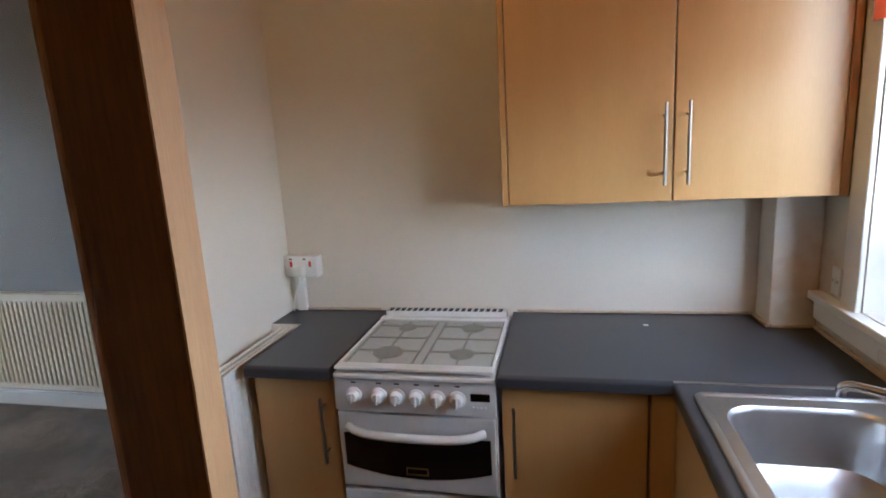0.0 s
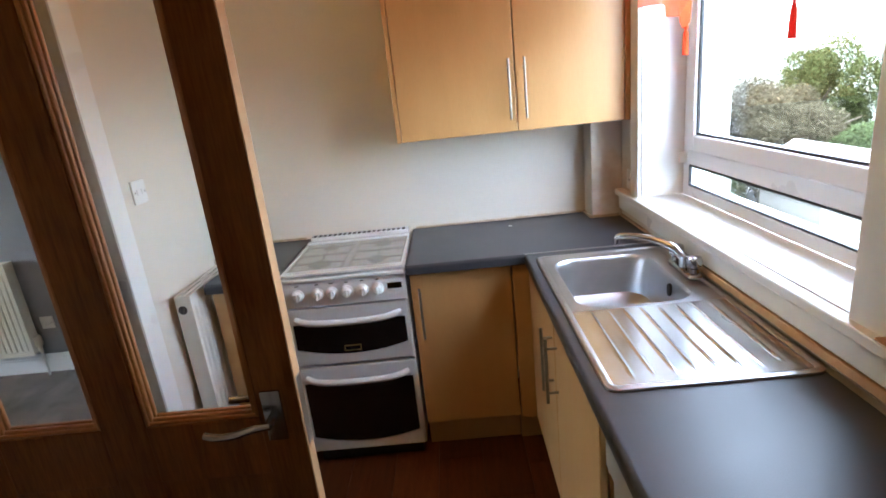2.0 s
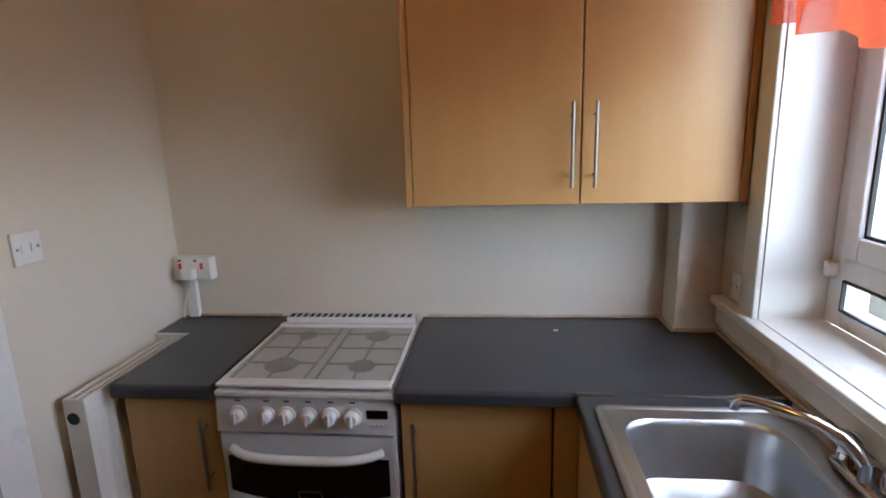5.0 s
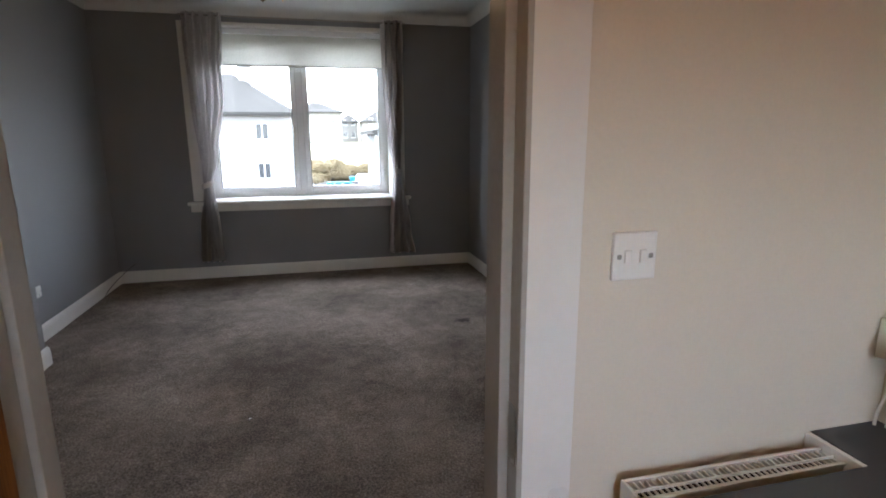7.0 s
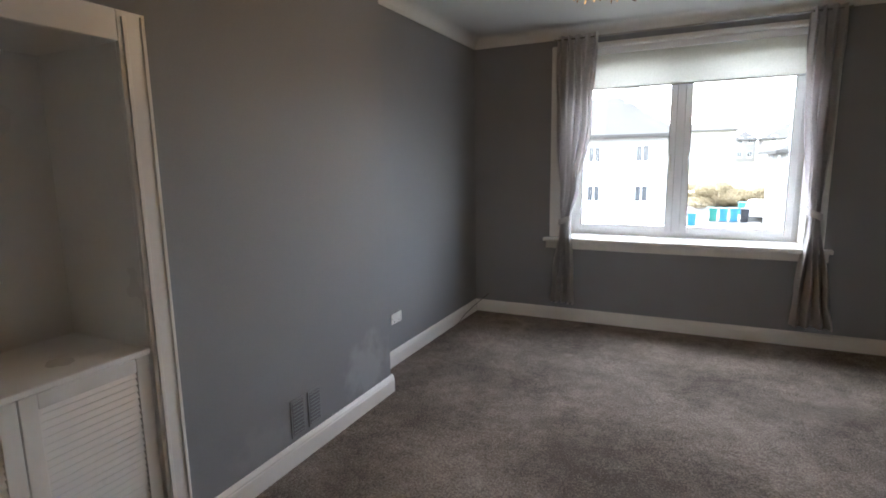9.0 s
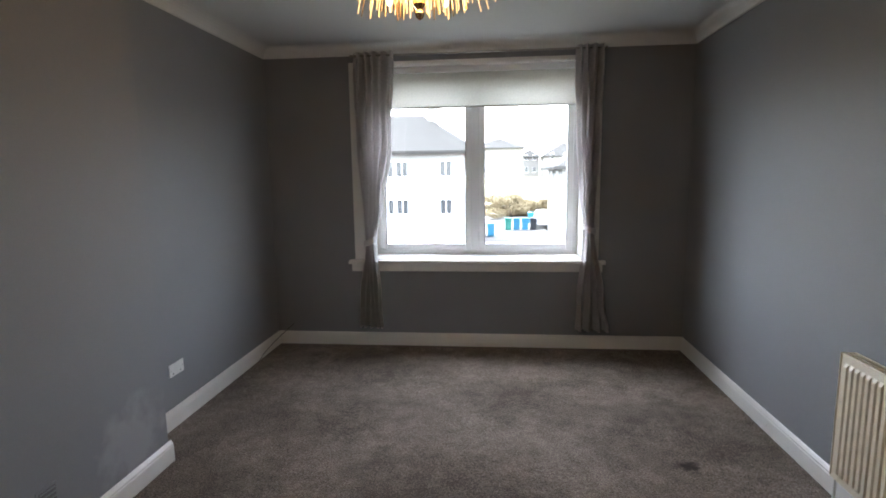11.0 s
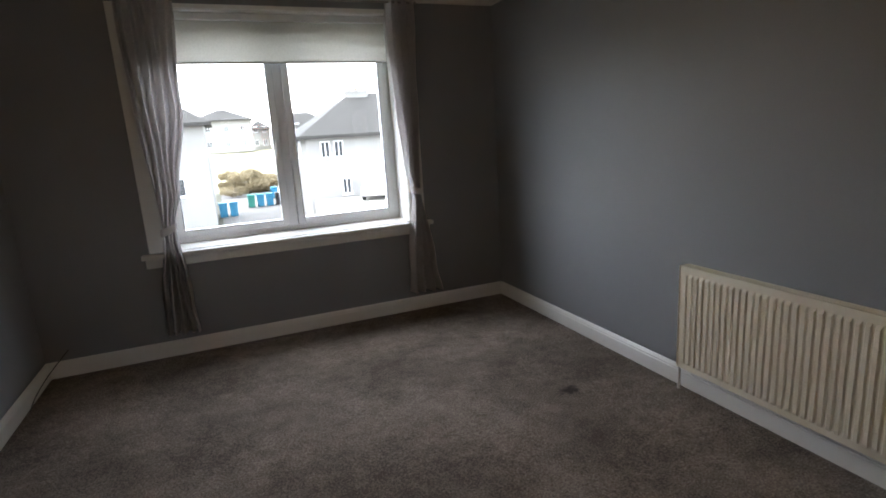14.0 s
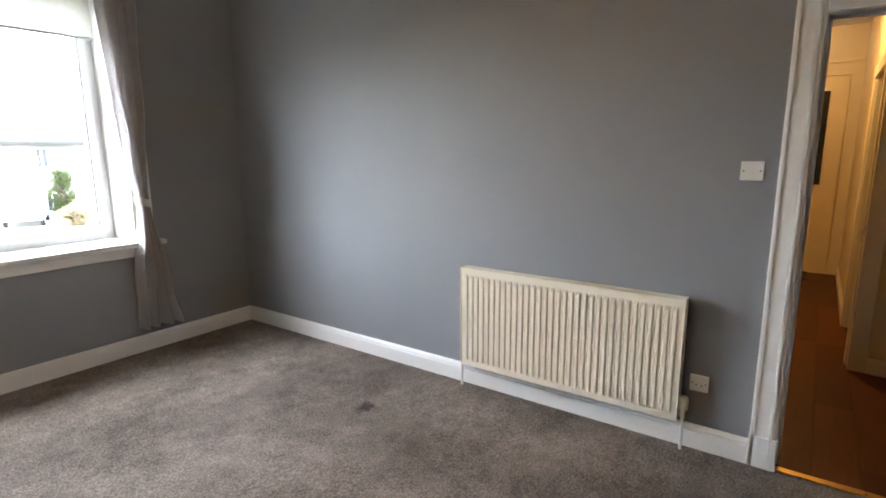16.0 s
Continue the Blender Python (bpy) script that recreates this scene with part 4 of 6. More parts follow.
def cooker():
    c = thing("gas_cooker", (3.05, -0.655, 0), "white freestanding gas cooker with closed glass lid", "cooker")
    y0, y1, xf = -0.907, -0.403, 2.757
    bm = B()
    box(bm, xf + 0.03, 3.335, y0, y1, 0.06, 0.872, bevel=0.003)
    part("body", bm, ENAMEL, c)
    bm = B()
    box(bm, xf + 0.05, 3.30, y0 + 0.02, y1 - 0.02, 0.0, 0.059)
    part("plinth", bm, BLACK, c, "dark recessed plinth")
    bm = B()
    box(bm, xf + 0.002, 3.335, y0, y1, 0.8725, 0.888, bevel=0.004)
    hob = part("hob", bm, ENAMEL, c)
    for x, y, r in ((2.93, -0.53, 0.050), (2.93, -0.78, 0.040), (3.17, -0.53, 0.033), (3.17, -0.78, 0.040)):
        bm = B()
        lathe(bm, (x, y, 0.888), [(r, 0.0), (r * 1.02, 0.003), (r * 0.9, 0.006), (r * 0.86, 0.008), (r * 0.4, 0.0085)], 24)
        part("burner", bm, BLACK, hob, "black burner cap", True)
    for yc in (-0.53, -0.78):
        bm = B()
        for x in (2.93, 3.17):
            for dx, dy in ((1, 0), (-1, 0), (0, 1), (0, -1)):
                rod(bm, (x + dx * 0.028, yc + dy * 0.028, 0.8965), (x + dx * 0.105, yc + dy * 0.105, 0.8965), 0.0035, n=8)
        for y in (yc - 0.108, yc + 0.108):
            rod(bm, (2.83, y, 0.8955), (3.27, y, 0.8955), 0.0035, n=8)
        rod(bm, (3.05, yc - 0.108, 0.8955), (3.05, yc + 0.108, 0.8955), 0.0035, n=8)
        part("pan_support", bm, BLACK, hob, "black wire pan support")
    bm = B()
    box(bm, xf + 0.045, 3.215, y0 + 0.012, y1 - 0.012, 0.9015, 0.906, bevel=0.0015)
    lid = part("glass_lid", bm, LID_GLASS, c, "see-through glass lid with its milky reflection put in as haze")
    bm = B()
    box(bm, xf + 0.006, xf + 0.046, y0 + 0.004, y1 - 0.004, 0.898, 0.909, bevel=0.004)
    box(bm, 3.214, 3.25, y0 + 0.004, y1 - 0.004, 0.898, 0.912, bevel=0.004)
    for a, b in ((y0 + 0.003, y0 + 0.014), (y1 - 0.014, y1 - 0.003)):
        box(bm, xf + 0.046, 3.214, a, b, 0.898, 0.907, bevel=0.002)
    part("lid_frame", bm, ENAMEL, c)
    bm = B()
    box(bm, 3.262, 3.318, y0 + 0.012, y1 - 0.012, 0.889, 0.924, bevel=0.005)
    grille = part("vent_rail", bm, ENAMEL, c, "white rear vent rail with dark slots")
    bm = B()
    for k in range(19):
        y = y0 + 0.036 + k * 0.0243
        box(bm, 3.268, 3.304, y - 0.0075, y + 0.0075, 0.9235, 0.9252, bevel=0.0005, segs=1)
    part("slots", bm, DARK, grille)
    # control panel, slightly sloped
    bm = B()
    v = [bm.verts.new(p) for p in ((xf, y0, 0.768), (xf + 0.035, y0, 0.768), (xf + 0.035, y0, 0.872), (xf + 0.012, y0, 0.872), (xf, y1, 0.768), (xf + 0.035, y1, 0.768), (xf + 0.035, y1, 0.872), (xf + 0.012, y1, 0.872))]
    for f in ((0, 1, 2, 3), (7, 6, 5, 4), (0, 4, 5, 1), (1, 5, 6, 2), (2, 6, 7, 3), (3, 7, 4, 0)):
        bm.faces.new([v[i] for i in f])
    panel = part("control_panel", bm, SILVER_PANEL, c, "silver control panel")
    for y in (-0.466, -0.548, -0.606, -0.668, -0.731, -0.793):
        bm = B()
        lathe(bm, (xf + 0.007, y, 0.818), [(0.026, 0.0), (0.026, 0.004), (0.020, 0.007), (0.018, 0.022), (0.015, 0.025)], 20, "-X")
        box(bm, xf - 0.026, xf - 0.014, y - 0.004, y + 0.004, 0.801, 0.835, bevel=0.002)
        part("knob", bm, ENAMEL, panel, "white control knob", True)
        bm = B()
        box(bm, xf + 0.0085, xf + 0.0105, y - 0.008, y + 0.008, 0.855, 0.859)
        part("mark", bm, BLACK, panel)
    part("display", box(B(), xf + 0.0035, xf + 0.008, -0.890, -0.832, 0.814, 0.838, 0.001), OVEN_GLASS, panel, "dark clock display")
    for k in range(4):
        bm = B()
        lathe(bm, (xf + 0.004, -0.840 - 0.012 * k, 0.795), [(0.004, 0), (0.004, 0.004), (0.002, 0.005)], 10, "-X")
        part("button", bm, ENAMEL, panel, smooth=True)

    def oven(za, zb, zh, gz0, gz1, name):
        d = part(name, box(B(), xf + 0.004, xf + 0.029, y0 + 0.003, y1 - 0.003, za, zb, 0.004), SILVER_PANEL, c)
        # dark glass with a bowed lower edge
        bm = B()
        n = 18
        top, low = [], []
        for k in range(n + 1):
            y = y0 + 0.020 + (y1 - y0 - 0.040) * k / n
            u = 2 * k / n - 1
            top.append((y, gz1))
            low.append((y, gz0 + 0.034 * u * u))
        ring = top + low[::-1]
        loops(bm, [[(x, y, z) for y, z in ring] for x in (xf + 0.005, xf + 0.0015)])
        part("door_glass", bm, OVEN_GLASS, d, "black glass with a bowed lower edge")
        bm = B()
        pts = []
        for k in range(17):
            u = 2 * k / 16 - 1
            pts.append((xf - 0.036 * (1 - u ** 6) + 0.004, -0.655 + 0.215 * u, zh - 0.010 * (1 - u * u)))
        tube(bm, pts, 0.0135, 12)
        part("handle", bm, ENAMEL, d, "white bowed handle", True)
        return d

    d = oven(0.502, 0.758, 0.712, 0.545, 0.690, "grill_door")
    bm = B()
    for q in ((-0.690, -0.620, 0.558, 0.561), (-0.690, -0.620, 0.580, 0.583), (-0.690, -0.687, 0.558, 0.583), (-0.623, -0.620, 0.558, 0.583)):
        box(bm, xf - 0.001, xf + 0.002, *q)
    part("badge", bm, BRASS, d, "plain gold outlined badge")
    oven(0.075, 0.488, 0.440, 0.118, 0.415, "oven_door")


cooker()


def washing_machine():
    w = thing("washing_machine", (1.45, -1.66, 0), "white washing machine under the worktop", "washing machine")
    part("body", box(B(), 1.155, 1.752, YK + 0.03, -1.425, 0.02, 0.852, 0.006), ENAMEL, w)
    part("control_panel", box(B(), 1.158, 1.749, -1.4245, -1.408, 0.735, 0.850, 0.005), ENAMEL, w)
    bm = B()
    lathe(bm, (1.454, -1.424, 0.44), [(0.19, 0.0), (0.19, 0.012), (0.17, 0.024), (0.14, 0.026), (0.13, 0.014)], 32, "-Y")
    part("door_ring", bm, SILVER_PANEL, w, smooth=True)
    for x in (1.2, 1.7):
        for y in (-1.85, -1.47):
            part("foot", rod(B(), (x, y, 0), (x, y, 0.021), 0.02), BLACK, w)


washing_machine()


# ---- radiators ----
def radiator(name, length, height, depth, ribs, mat_, label, m, slots=True):
    """Panel radiator along local x with its back to local +y and its front to -y; then set at the pose m."""
    r = thing(name, (0, 0, 0), label, "radiator")
    bm = B()
    pts = []
    w = length - 0.05
    for k in range(ribs):
        a = -w / 2 + w * k / ribs
        s = w / ribs
        pts += [(a + s * q, 0.0075 * h) for q, h in ((0.10, 0.0), (0.26, 1.0), (0.70, 1.0), (0.86, 0.0))]
    pts = [(-length / 2, 0.0)] + pts + [(length / 2, 0.0)]
    rows = []
    for z, f in ((0.0, 0.0), (0.03, 0.0), (0.05, 1.0), (height - 0.06, 1.0), (height - 0.04, 0.0), (height, 0.0)):
        rows.append([Vector((x, -depth + 0.0125 - d * f, z)) for x, d in pts])
    sheet(bm, rows, 0.0)
    part("front_panel", bm, mat_, r)
    for x in (-length / 2, length / 2 - 0.004):
        part("side_panel", box(B(), x, x + 0.004, -depth + 0.006, -0.025, 0.012, height + 0.002, 0.001, 1), mat_, r)
    part("back_panel", box(B(), -length / 2 + 0.005, length / 2 - 0.005, -0.033, -0.027, 0.01, height - 0.004), mat_, r)
    bm = B()
    n = int(length / 0.0125)
    for y, wide in ((-depth + 0.008, 0.007), (-0.034, 0.007), (-depth / 2 - 0.014, 0.003)):
        box(bm, -length / 2 + 0.005, length / 2 - 0.005, y, y + wide, height - 0.004, height + 0.002)
    for k in range(n):
        x = -length / 2 + 0.008 + k * (length - 0.016) / (n - 1)
        box(bm, x - 0.0013, x + 0.0013, -depth + 0.015, -0.034, height - 0.006, height - 0.002)
    part("top_grille", bm, mat_, r, "slotted top grille")
    # Near-black block paints the shade inside, seen through the top grille
    part("core", box(B(), -length / 2 + 0.02, length / 2 - 0.02, -depth + 0.018, -0.036, 0.03, height - 0.022), DARK, r)
    for x in (-length / 2 + 0.12, length / 2 - 0.12):
        part("bracket", box(B(), x - 0.012, x + 0.012, -0.027, 0.0, height - 0.15, height - 0.05), mat_, r)
    r.matrix_basis = m
    return r


# meshes sit in local space, so the parts need no inverse
def set_local(ob):
    for o in ob.children:
        o.matrix_parent_inverse = Matrix.Identity(4)


rad = radiator("radiator", 1.305, 0.635, 0.105, 33, RAD_CREAM, "cream ribbed panel radiator on the grey wall", pose(XR, 2.3575, 0.160, 0, 0, -90))
set_local(rad)
bm = B()
lathe(bm, (0.672, -0.06, 0.055), [(0.011, -0.05), (0.012, 0.0), (0.024, 0.006), (0.025, 0.052), (0.021, 0.07), (0.008, 0.074)], 14)
part("thermostatic_valve", bm, RAD_CREAM, rad, "yellowed plastic radiator valve", True)
bm = B()
tube(bm, [(0.672, -0.06, 0.01), (0.672, -0.06, -0.16)], 0.0075)
tube(bm, [(0.65, -0.06, 0.03), (0.672, -0.06, 0.03)], 0.008)
part("pipe", bm, GLOSS_WHITE, rad)
bm = B()
tube(bm, [(-0.664, -0.06, 0.03), (-0.664, -0.06, -0.16)], 0.0075)
tube(bm, [(-0.65, -0.06, 0.03), (-0.664, -0.06, 0.03)], 0.008)
rod(bm, (-0.664, -0.06, 0.02), (-0.664, -0.06, 0.065), 0.012)
part("pipe", bm, GLOSS_WHITE, rad)
set_local(rad)

krad = radiator("radiator", 0.47, 0.60, 0.095, 12, RAD_WHITE, "white panel radiator squeezed beside the base cabinet", pose(2.93, 0.022, 0.285))
bm = B()
lathe(bm, (-0.235, -0.05, 0.545), [(0.018, 0.0), (0.018, 0.002), (0.010, 0.003)], 18, "-X")
part("bleed_recess", bm, DARK, krad, "dark round bleed point", True)
bm = B()
tube(bm, [(-0.252, -0.05, 0.03), (-0.252, -0.05, -0.285)], 0.0075)
tube(bm, [(-0.235, -0.05, 0.03), (-0.252, -0.05, 0.03)], 0.009)
rod(bm, (-0.252, -0.05, 0.015), (-0.252, -0.05, 0.07), 0.013)
part("pipe", bm, GLOSS_WHITE, krad)
set_local(krad)


# ---- switches, sockets, vents ----
def plate(name, place, w, h, axis, label, category, double_rocker=False, rockers=1, screws=True):
    """A moulded plate on a wall. axis: the way it faces, "x-", "x+" or "y-"."""
    p = thing(name, place, label, category)
    x, y, z = place

    def b3(bm, u0, u1, v0, v1, d0, d1, bev=0.0):
        if axis == "y-":
            box(bm, x + u0, x + u1, y - d1, y - d0, z + v0, z + v1, bevel=bev)
        elif axis == "x-":
            box(bm, x - d1, x - d0, y - u1, y - u0, z + v0, z + v1, bevel=bev)
        else:
            box(bm, x + d0, x + d1, y + u0, y + u1, z + v0, z + v1, bevel=bev)
        return bm
    part("plate", b3(B(), -w / 2, w / 2, -h / 2, h / 2, 0.0, 0.009, 0.003), PLASTIC, p)
    for k in range(rockers):
        u = (k - (rockers - 1) / 2) * 0.03
        part("rocker", b3(B(), u - 0.007, u + 0.007, -0.012, 0.012, 0.009, 0.0125, 0.002), PLASTIC, p)
    if screws:
        for u in (-w / 2 + 0.012, w / 2 - 0.012):
            part("screw", b3(B(), u - 0.004, u + 0.004, -0.004, 0.004, 0.009, 0.0098, 0.001), SATIN, p)
    return p, b3


plate("light_switch", (2.708, 0.03, 1.308), 0.086, 0.086, "y-", "white double light switch on the cream wall", "light switch", rockers=2)
plate("light_switch", (XR, 1.492, 1.414), 0.092, 0.086, "x-", "white light switch on the grey wall", "light switch", rockers=1)
p, b3 = plate("wall_socket", (XR, 1.63, 0.352), 0.086, 0.086, "x-", "white single socket beside the radiator", "socket", rockers=0)
for u in (-0.012, 0.012):
    part("slot", b3(B(), u - 0.003, u + 0.003, -0.014, -0.006, 0.0085, 0.0094), DARK, p)
p, b3 = plate("wall_socket", (XA, 3.655, 0.385), 0.16, 0.086, "x+", "white double socket on the alcove wall", "socket", rockers=2)
for u in (-0.04, 0.04):
    part("slot", b3(B(), u - 0.004, u + 0.004, -0.03, -0.02, 0.0085, 0.0094), DARK, p)
p, b3 = plate("wall_socket", (3.10, YK, 1.09), 0.05, 0.086, "y-", "white switch plate beside the kitchen window", "socket", rockers=1)
p.matrix_basis = pose(3.10, YK, 1.09, 0, 0, 180)


def cooker_socket():
    s = thing("surface_socket", (XW, -0.04, 1.10), "surface mounted double socket with red switches", "socket")
    part("box", box(B(), XW - 0.048, XW, -0.122, 0.026, 1.055, 1.143, 0.004), PLASTIC, s)
    for y in (-0.006, -0.090):
        part("red_rocker", box(B(), XW - 0.052, XW - 0.047, y - 0.006, y + 0.006, 1.098, 1.122, 0.002), RED, s, "red rocker switch")
    for y in (-0.006, -0.066):
        part("slot", box(B(), XW - 0.049, XW - 0.0475, y - 0.006, y + 0.006, 1.128, 1.134), DARK, s)
    plug = part("plug", box(B(), XW - 0.085, XW - 0.048, -0.072, -0.022, 1.062, 1.108, 0.010, 3), PLASTIC, s, "white moulded plug")
    bm = B()
    tube(bm, curve_pts([(XW - 0.07, -0.047, 1.064), (XW - 0.06, -0.036, 1.03), (XW - 0.035, -0.004, 0.98), (XW - 0.03, 0.012, 0.93), (XW - 0.03, 0.014, 0.901)], 6), 0.0035, 8)
    part("flex", bm, PLASTIC, plug, "thin white flex", True)
    part("trunking", box(B(), XW - 0.022, XW, -0.040, 0.0, 0.901, 1.054, 0.002), PLASTIC, s)


cooker_socket()


def vent():
    for ya, yb in ((2.13, 2.24), (2.27, 2.38)):
        v = thing("wall_vent", (XB, (ya + yb) / 2, 0.26), "grey painted louvred vent low on the chimney breast", "vent", "chimney breast vents")
        part("frame", box(B(), XB, XB + 0.006, ya, yb, 0.155, 0.365, 0.002), GREY_WALL, v)
        # Dark sheet paints the shade seen between the slats
        part("backing", box(B(), XB + 0.006, XB + 0.0072, ya + 0.012, yb - 0.012, 0.168, 0.352), VENT_DARK, v)
        for k in range(9):
            part("slat", box(B(), XB + 0.0072, XB + 0.0095, ya + 0.014, yb - 0.014, 0.172 + k * 0.021, 0.181 + k * 0.021, 0.001, 1), GREY_WALL, v)


vent()
bm = B()
tube(bm, curve_pts([(0.105, 4.80, 0.004), (0.108, 4.95, 0.05), (0.15, 5.15, 0.12), (0.232, 5.366, 0.205)], 8), 0.0032, 6)
solid("loose_cable", bm, BLACK, "short black cable end in the alcove corner", "cable", smooth=True)
solid("paper_scrap", box(B(), 1.742, 1.756, 2.05, 2.06, 0.002, 0.006, 0.001), PLASTIC, "tiny white scrap on the carpet", "scrap")
solid("worktop_scrap", box(B(), 3.205, 3.216, -1.395, -1.378, 0.9005, 0.903, 0.001), PLASTIC, "small white scrap on the worktop", "scrap")


# ---- press recess with louvred cupboard ----
def press():
    bm = B()
    t = 0.02
    for c in ((-0.17, XB, PY1, PY1 + t, 0, PZ + t), (-0.17, XB, PY0 - t, PY0, 0, PZ + t), (-0.19, -0.17, PY0 - t, PY1 + t, 0, PZ + t), (-0.17, XB, PY0, PY1, PZ, PZ + t)):
        box(bm, *c)
    solid("wall_press_lining", bm, GLOSS_WHITE, "cream painted lining of the press recess", "recess", kind="structure")
    c = thing("press_cupboard", (0.1, 0.93, 0), "white louvred cupboard under the recess shelf", "cupboard")
    part("shelf", box(B(), -0.17, XB + 0.012, PY0 + 0.001, PY1 - 0.001, 0.898, 0.92, 0.004), GLOSS_WHITE, c)
    for a, b in ((PY0 + 0.002, (PY0 + PY1) / 2 - 0.002), ((PY0 + PY1) / 2 + 0.002, PY1 - 0.002)):
        bm = B()
        s = 0.055
        for q in ((a, a + s, 0.03, 0.893), (b - s, b, 0.03, 0.893), (a + s, b - s, 0.03, 0.03 + s), (a + s, b - s, 0.893 - s, 0.893)):
            box(bm, XB - 0.022, XB, *q, bevel=0.003)
        d = part("door", bm, GLOSS_WHITE, c)
        z = 0.10
        while z < 0.83:
            bm = B()
            v = [bm.verts.new(p_) for p_ in ((XB - 0.020, a + s, z + 0.022), (XB - 0.016, a + s, z + 0.025), (XB - 0.002, a + s, z + 0.003), (XB - 0.006, a + s, z), (XB - 0.020, b - s, z + 0.022), (XB - 0.016, b - s, z + 0.025), (XB - 0.002, b - s, z + 0.003), (XB - 0.006, b - s, z))]
            for f in ((0, 1, 2, 3), (7, 6, 5, 4), (0, 4, 5, 1), (1, 5, 6, 2), (2, 6, 7, 3), (3, 7, 4, 0)):
                bm.faces.new([v[i] for i in f])
            part("slat", bm, GLOSS_WHITE, d)
            z += 0.0275


press()


# ---- glazed kitchen door, standing open ----
def glazed_door():
    d = thing("door_1", (1.74, -0.03, 0), "brown stained glazed kitchen door standing open", "door")
    x0, x1 = 1.720, 1.758
    y0, y1 = -0.777, -0.028
    cuts = [(-0.690, -0.448), (-0.354, -0.127)]
    for a, b in ((y0, -0.690), (-0.127, y1), (-0.448, -0.354)):
        part("stile", box(B(), x0, x1, a, b, 0.01, 2.03 if a != -0.448 else 1.93, 0.003), DOOR_BROWN, d)
    zr = 0.948
    for a, b in cuts:
        for z0, z1 in ((0.01, 0.22), (0.81, zr), (1.93, 2.03)):
            part("rail", box(B(), x0 + 0.0005, x1 - 0.0005, a, b, z0, z1, 0.002), DOOR_BROWN, d)
        part("panel", box(B(), x0 + 0.012, x1 - 0.012, a, b, 0.22, 0.81), DOOR_BROWN, d)
        pane = part("pane", box(B(), (x0 + x1) / 2 - 0.002, (x0 + x1) / 2 + 0.002, a, b, zr, 1.93), CLEAR, d)
        pane.visible_shadow = False
        bm = B()
        # stepped moulding: a broad bead against the frame and a fine one on the glass
        for xx, w, t in ((x0 + 0.003, 0.009, 0.013), (x0 + 0.007, 0.016, 0.009), (x1 - 0.016, 0.009, 0.013), (x1 - 0.016, 0.016, 0.009)):
            for q in ((a, a + w, zr, 1.93), (b - w, b, zr, 1.93), (a + w, b - w, zr, zr + w), (a + w, b - w, 1.93 - w, 1.93)):
                box(bm, xx, xx + t, *q, bevel=0.003)
        part("beading", bm, BEAD, d, "orange-brown glazing bead")
    part("free_edge", box(B(), x0 + 0.001, x1 - 0.001, y0 - 0.0025, y0 - 0.0002, 0.012, 2.028), PINE_EDGE, d, "bare pale pine edge")
    bm = B()
    box(bm, x0 + 0.006, x1 - 0.006, y0 - 0.0045, y0 - 0.0025, 0.87, 1.03, bevel=0.001)
    part("latch_plate", bm, SATIN, d)
    for sgn, xf in ((-1, x0), (1, x1)):
        bm = B()
        box(bm, min(xf, xf + sgn * 0.008), max(xf, xf + sgn * 0.008), -0.745, -0.703, 0.895, 1.012, bevel=0.004)
        h = part("handle_plate", bm, DULL_CHROME, d, "chrome lever handle plate", True)
        bm = B()
        rod(bm, (xf, -0.724, 0.955), (xf + sgn * 0.045, -0.724, 0.955), 0.009)
        tube(bm, curve_pts([(xf + sgn * 0.045, -0.729, 0.957), (xf + sgn * 0.050, -0.694, 0.955), (xf + sgn * 0.050, -0.654, 0.945), (xf + sgn * 0.048, -0.617, 0.943), (xf + sgn * 0.044, -0.594, 0.947)], 6), 0.008, 12)
        part("lever", bm, DULL_CHROME, h, smooth=True)
    for z in (0.22, 1.0, 1.8):
        part("hinge", rod(B(), (1.739, -0.020, z), (1.739, -0.020, z + 0.09), 0.006), SATIN, d)


BEAD = surf("orange_brown_bead", (0.36, 0.15, 0.04), (0.26, 0.10, 0.025), scale=3, fine=34, rough=0.45, stretch=(9, 9, 0.8), bump=0.08)
glazed_door()


# ---- curtains and blind ----
def lerp_keys(keys, z):
    keys = sorted(keys)
    for (za, *va), (zb, *vb) in zip(keys, keys[1:]):
        if z <= zb:
            t = max(0.0, (z - za) / (zb - za))
            t = t * t * (3 - 2 * t)
            return [a + (b - a) * t for a, b in zip(va, vb)]
    return list(keys[-1][1:])


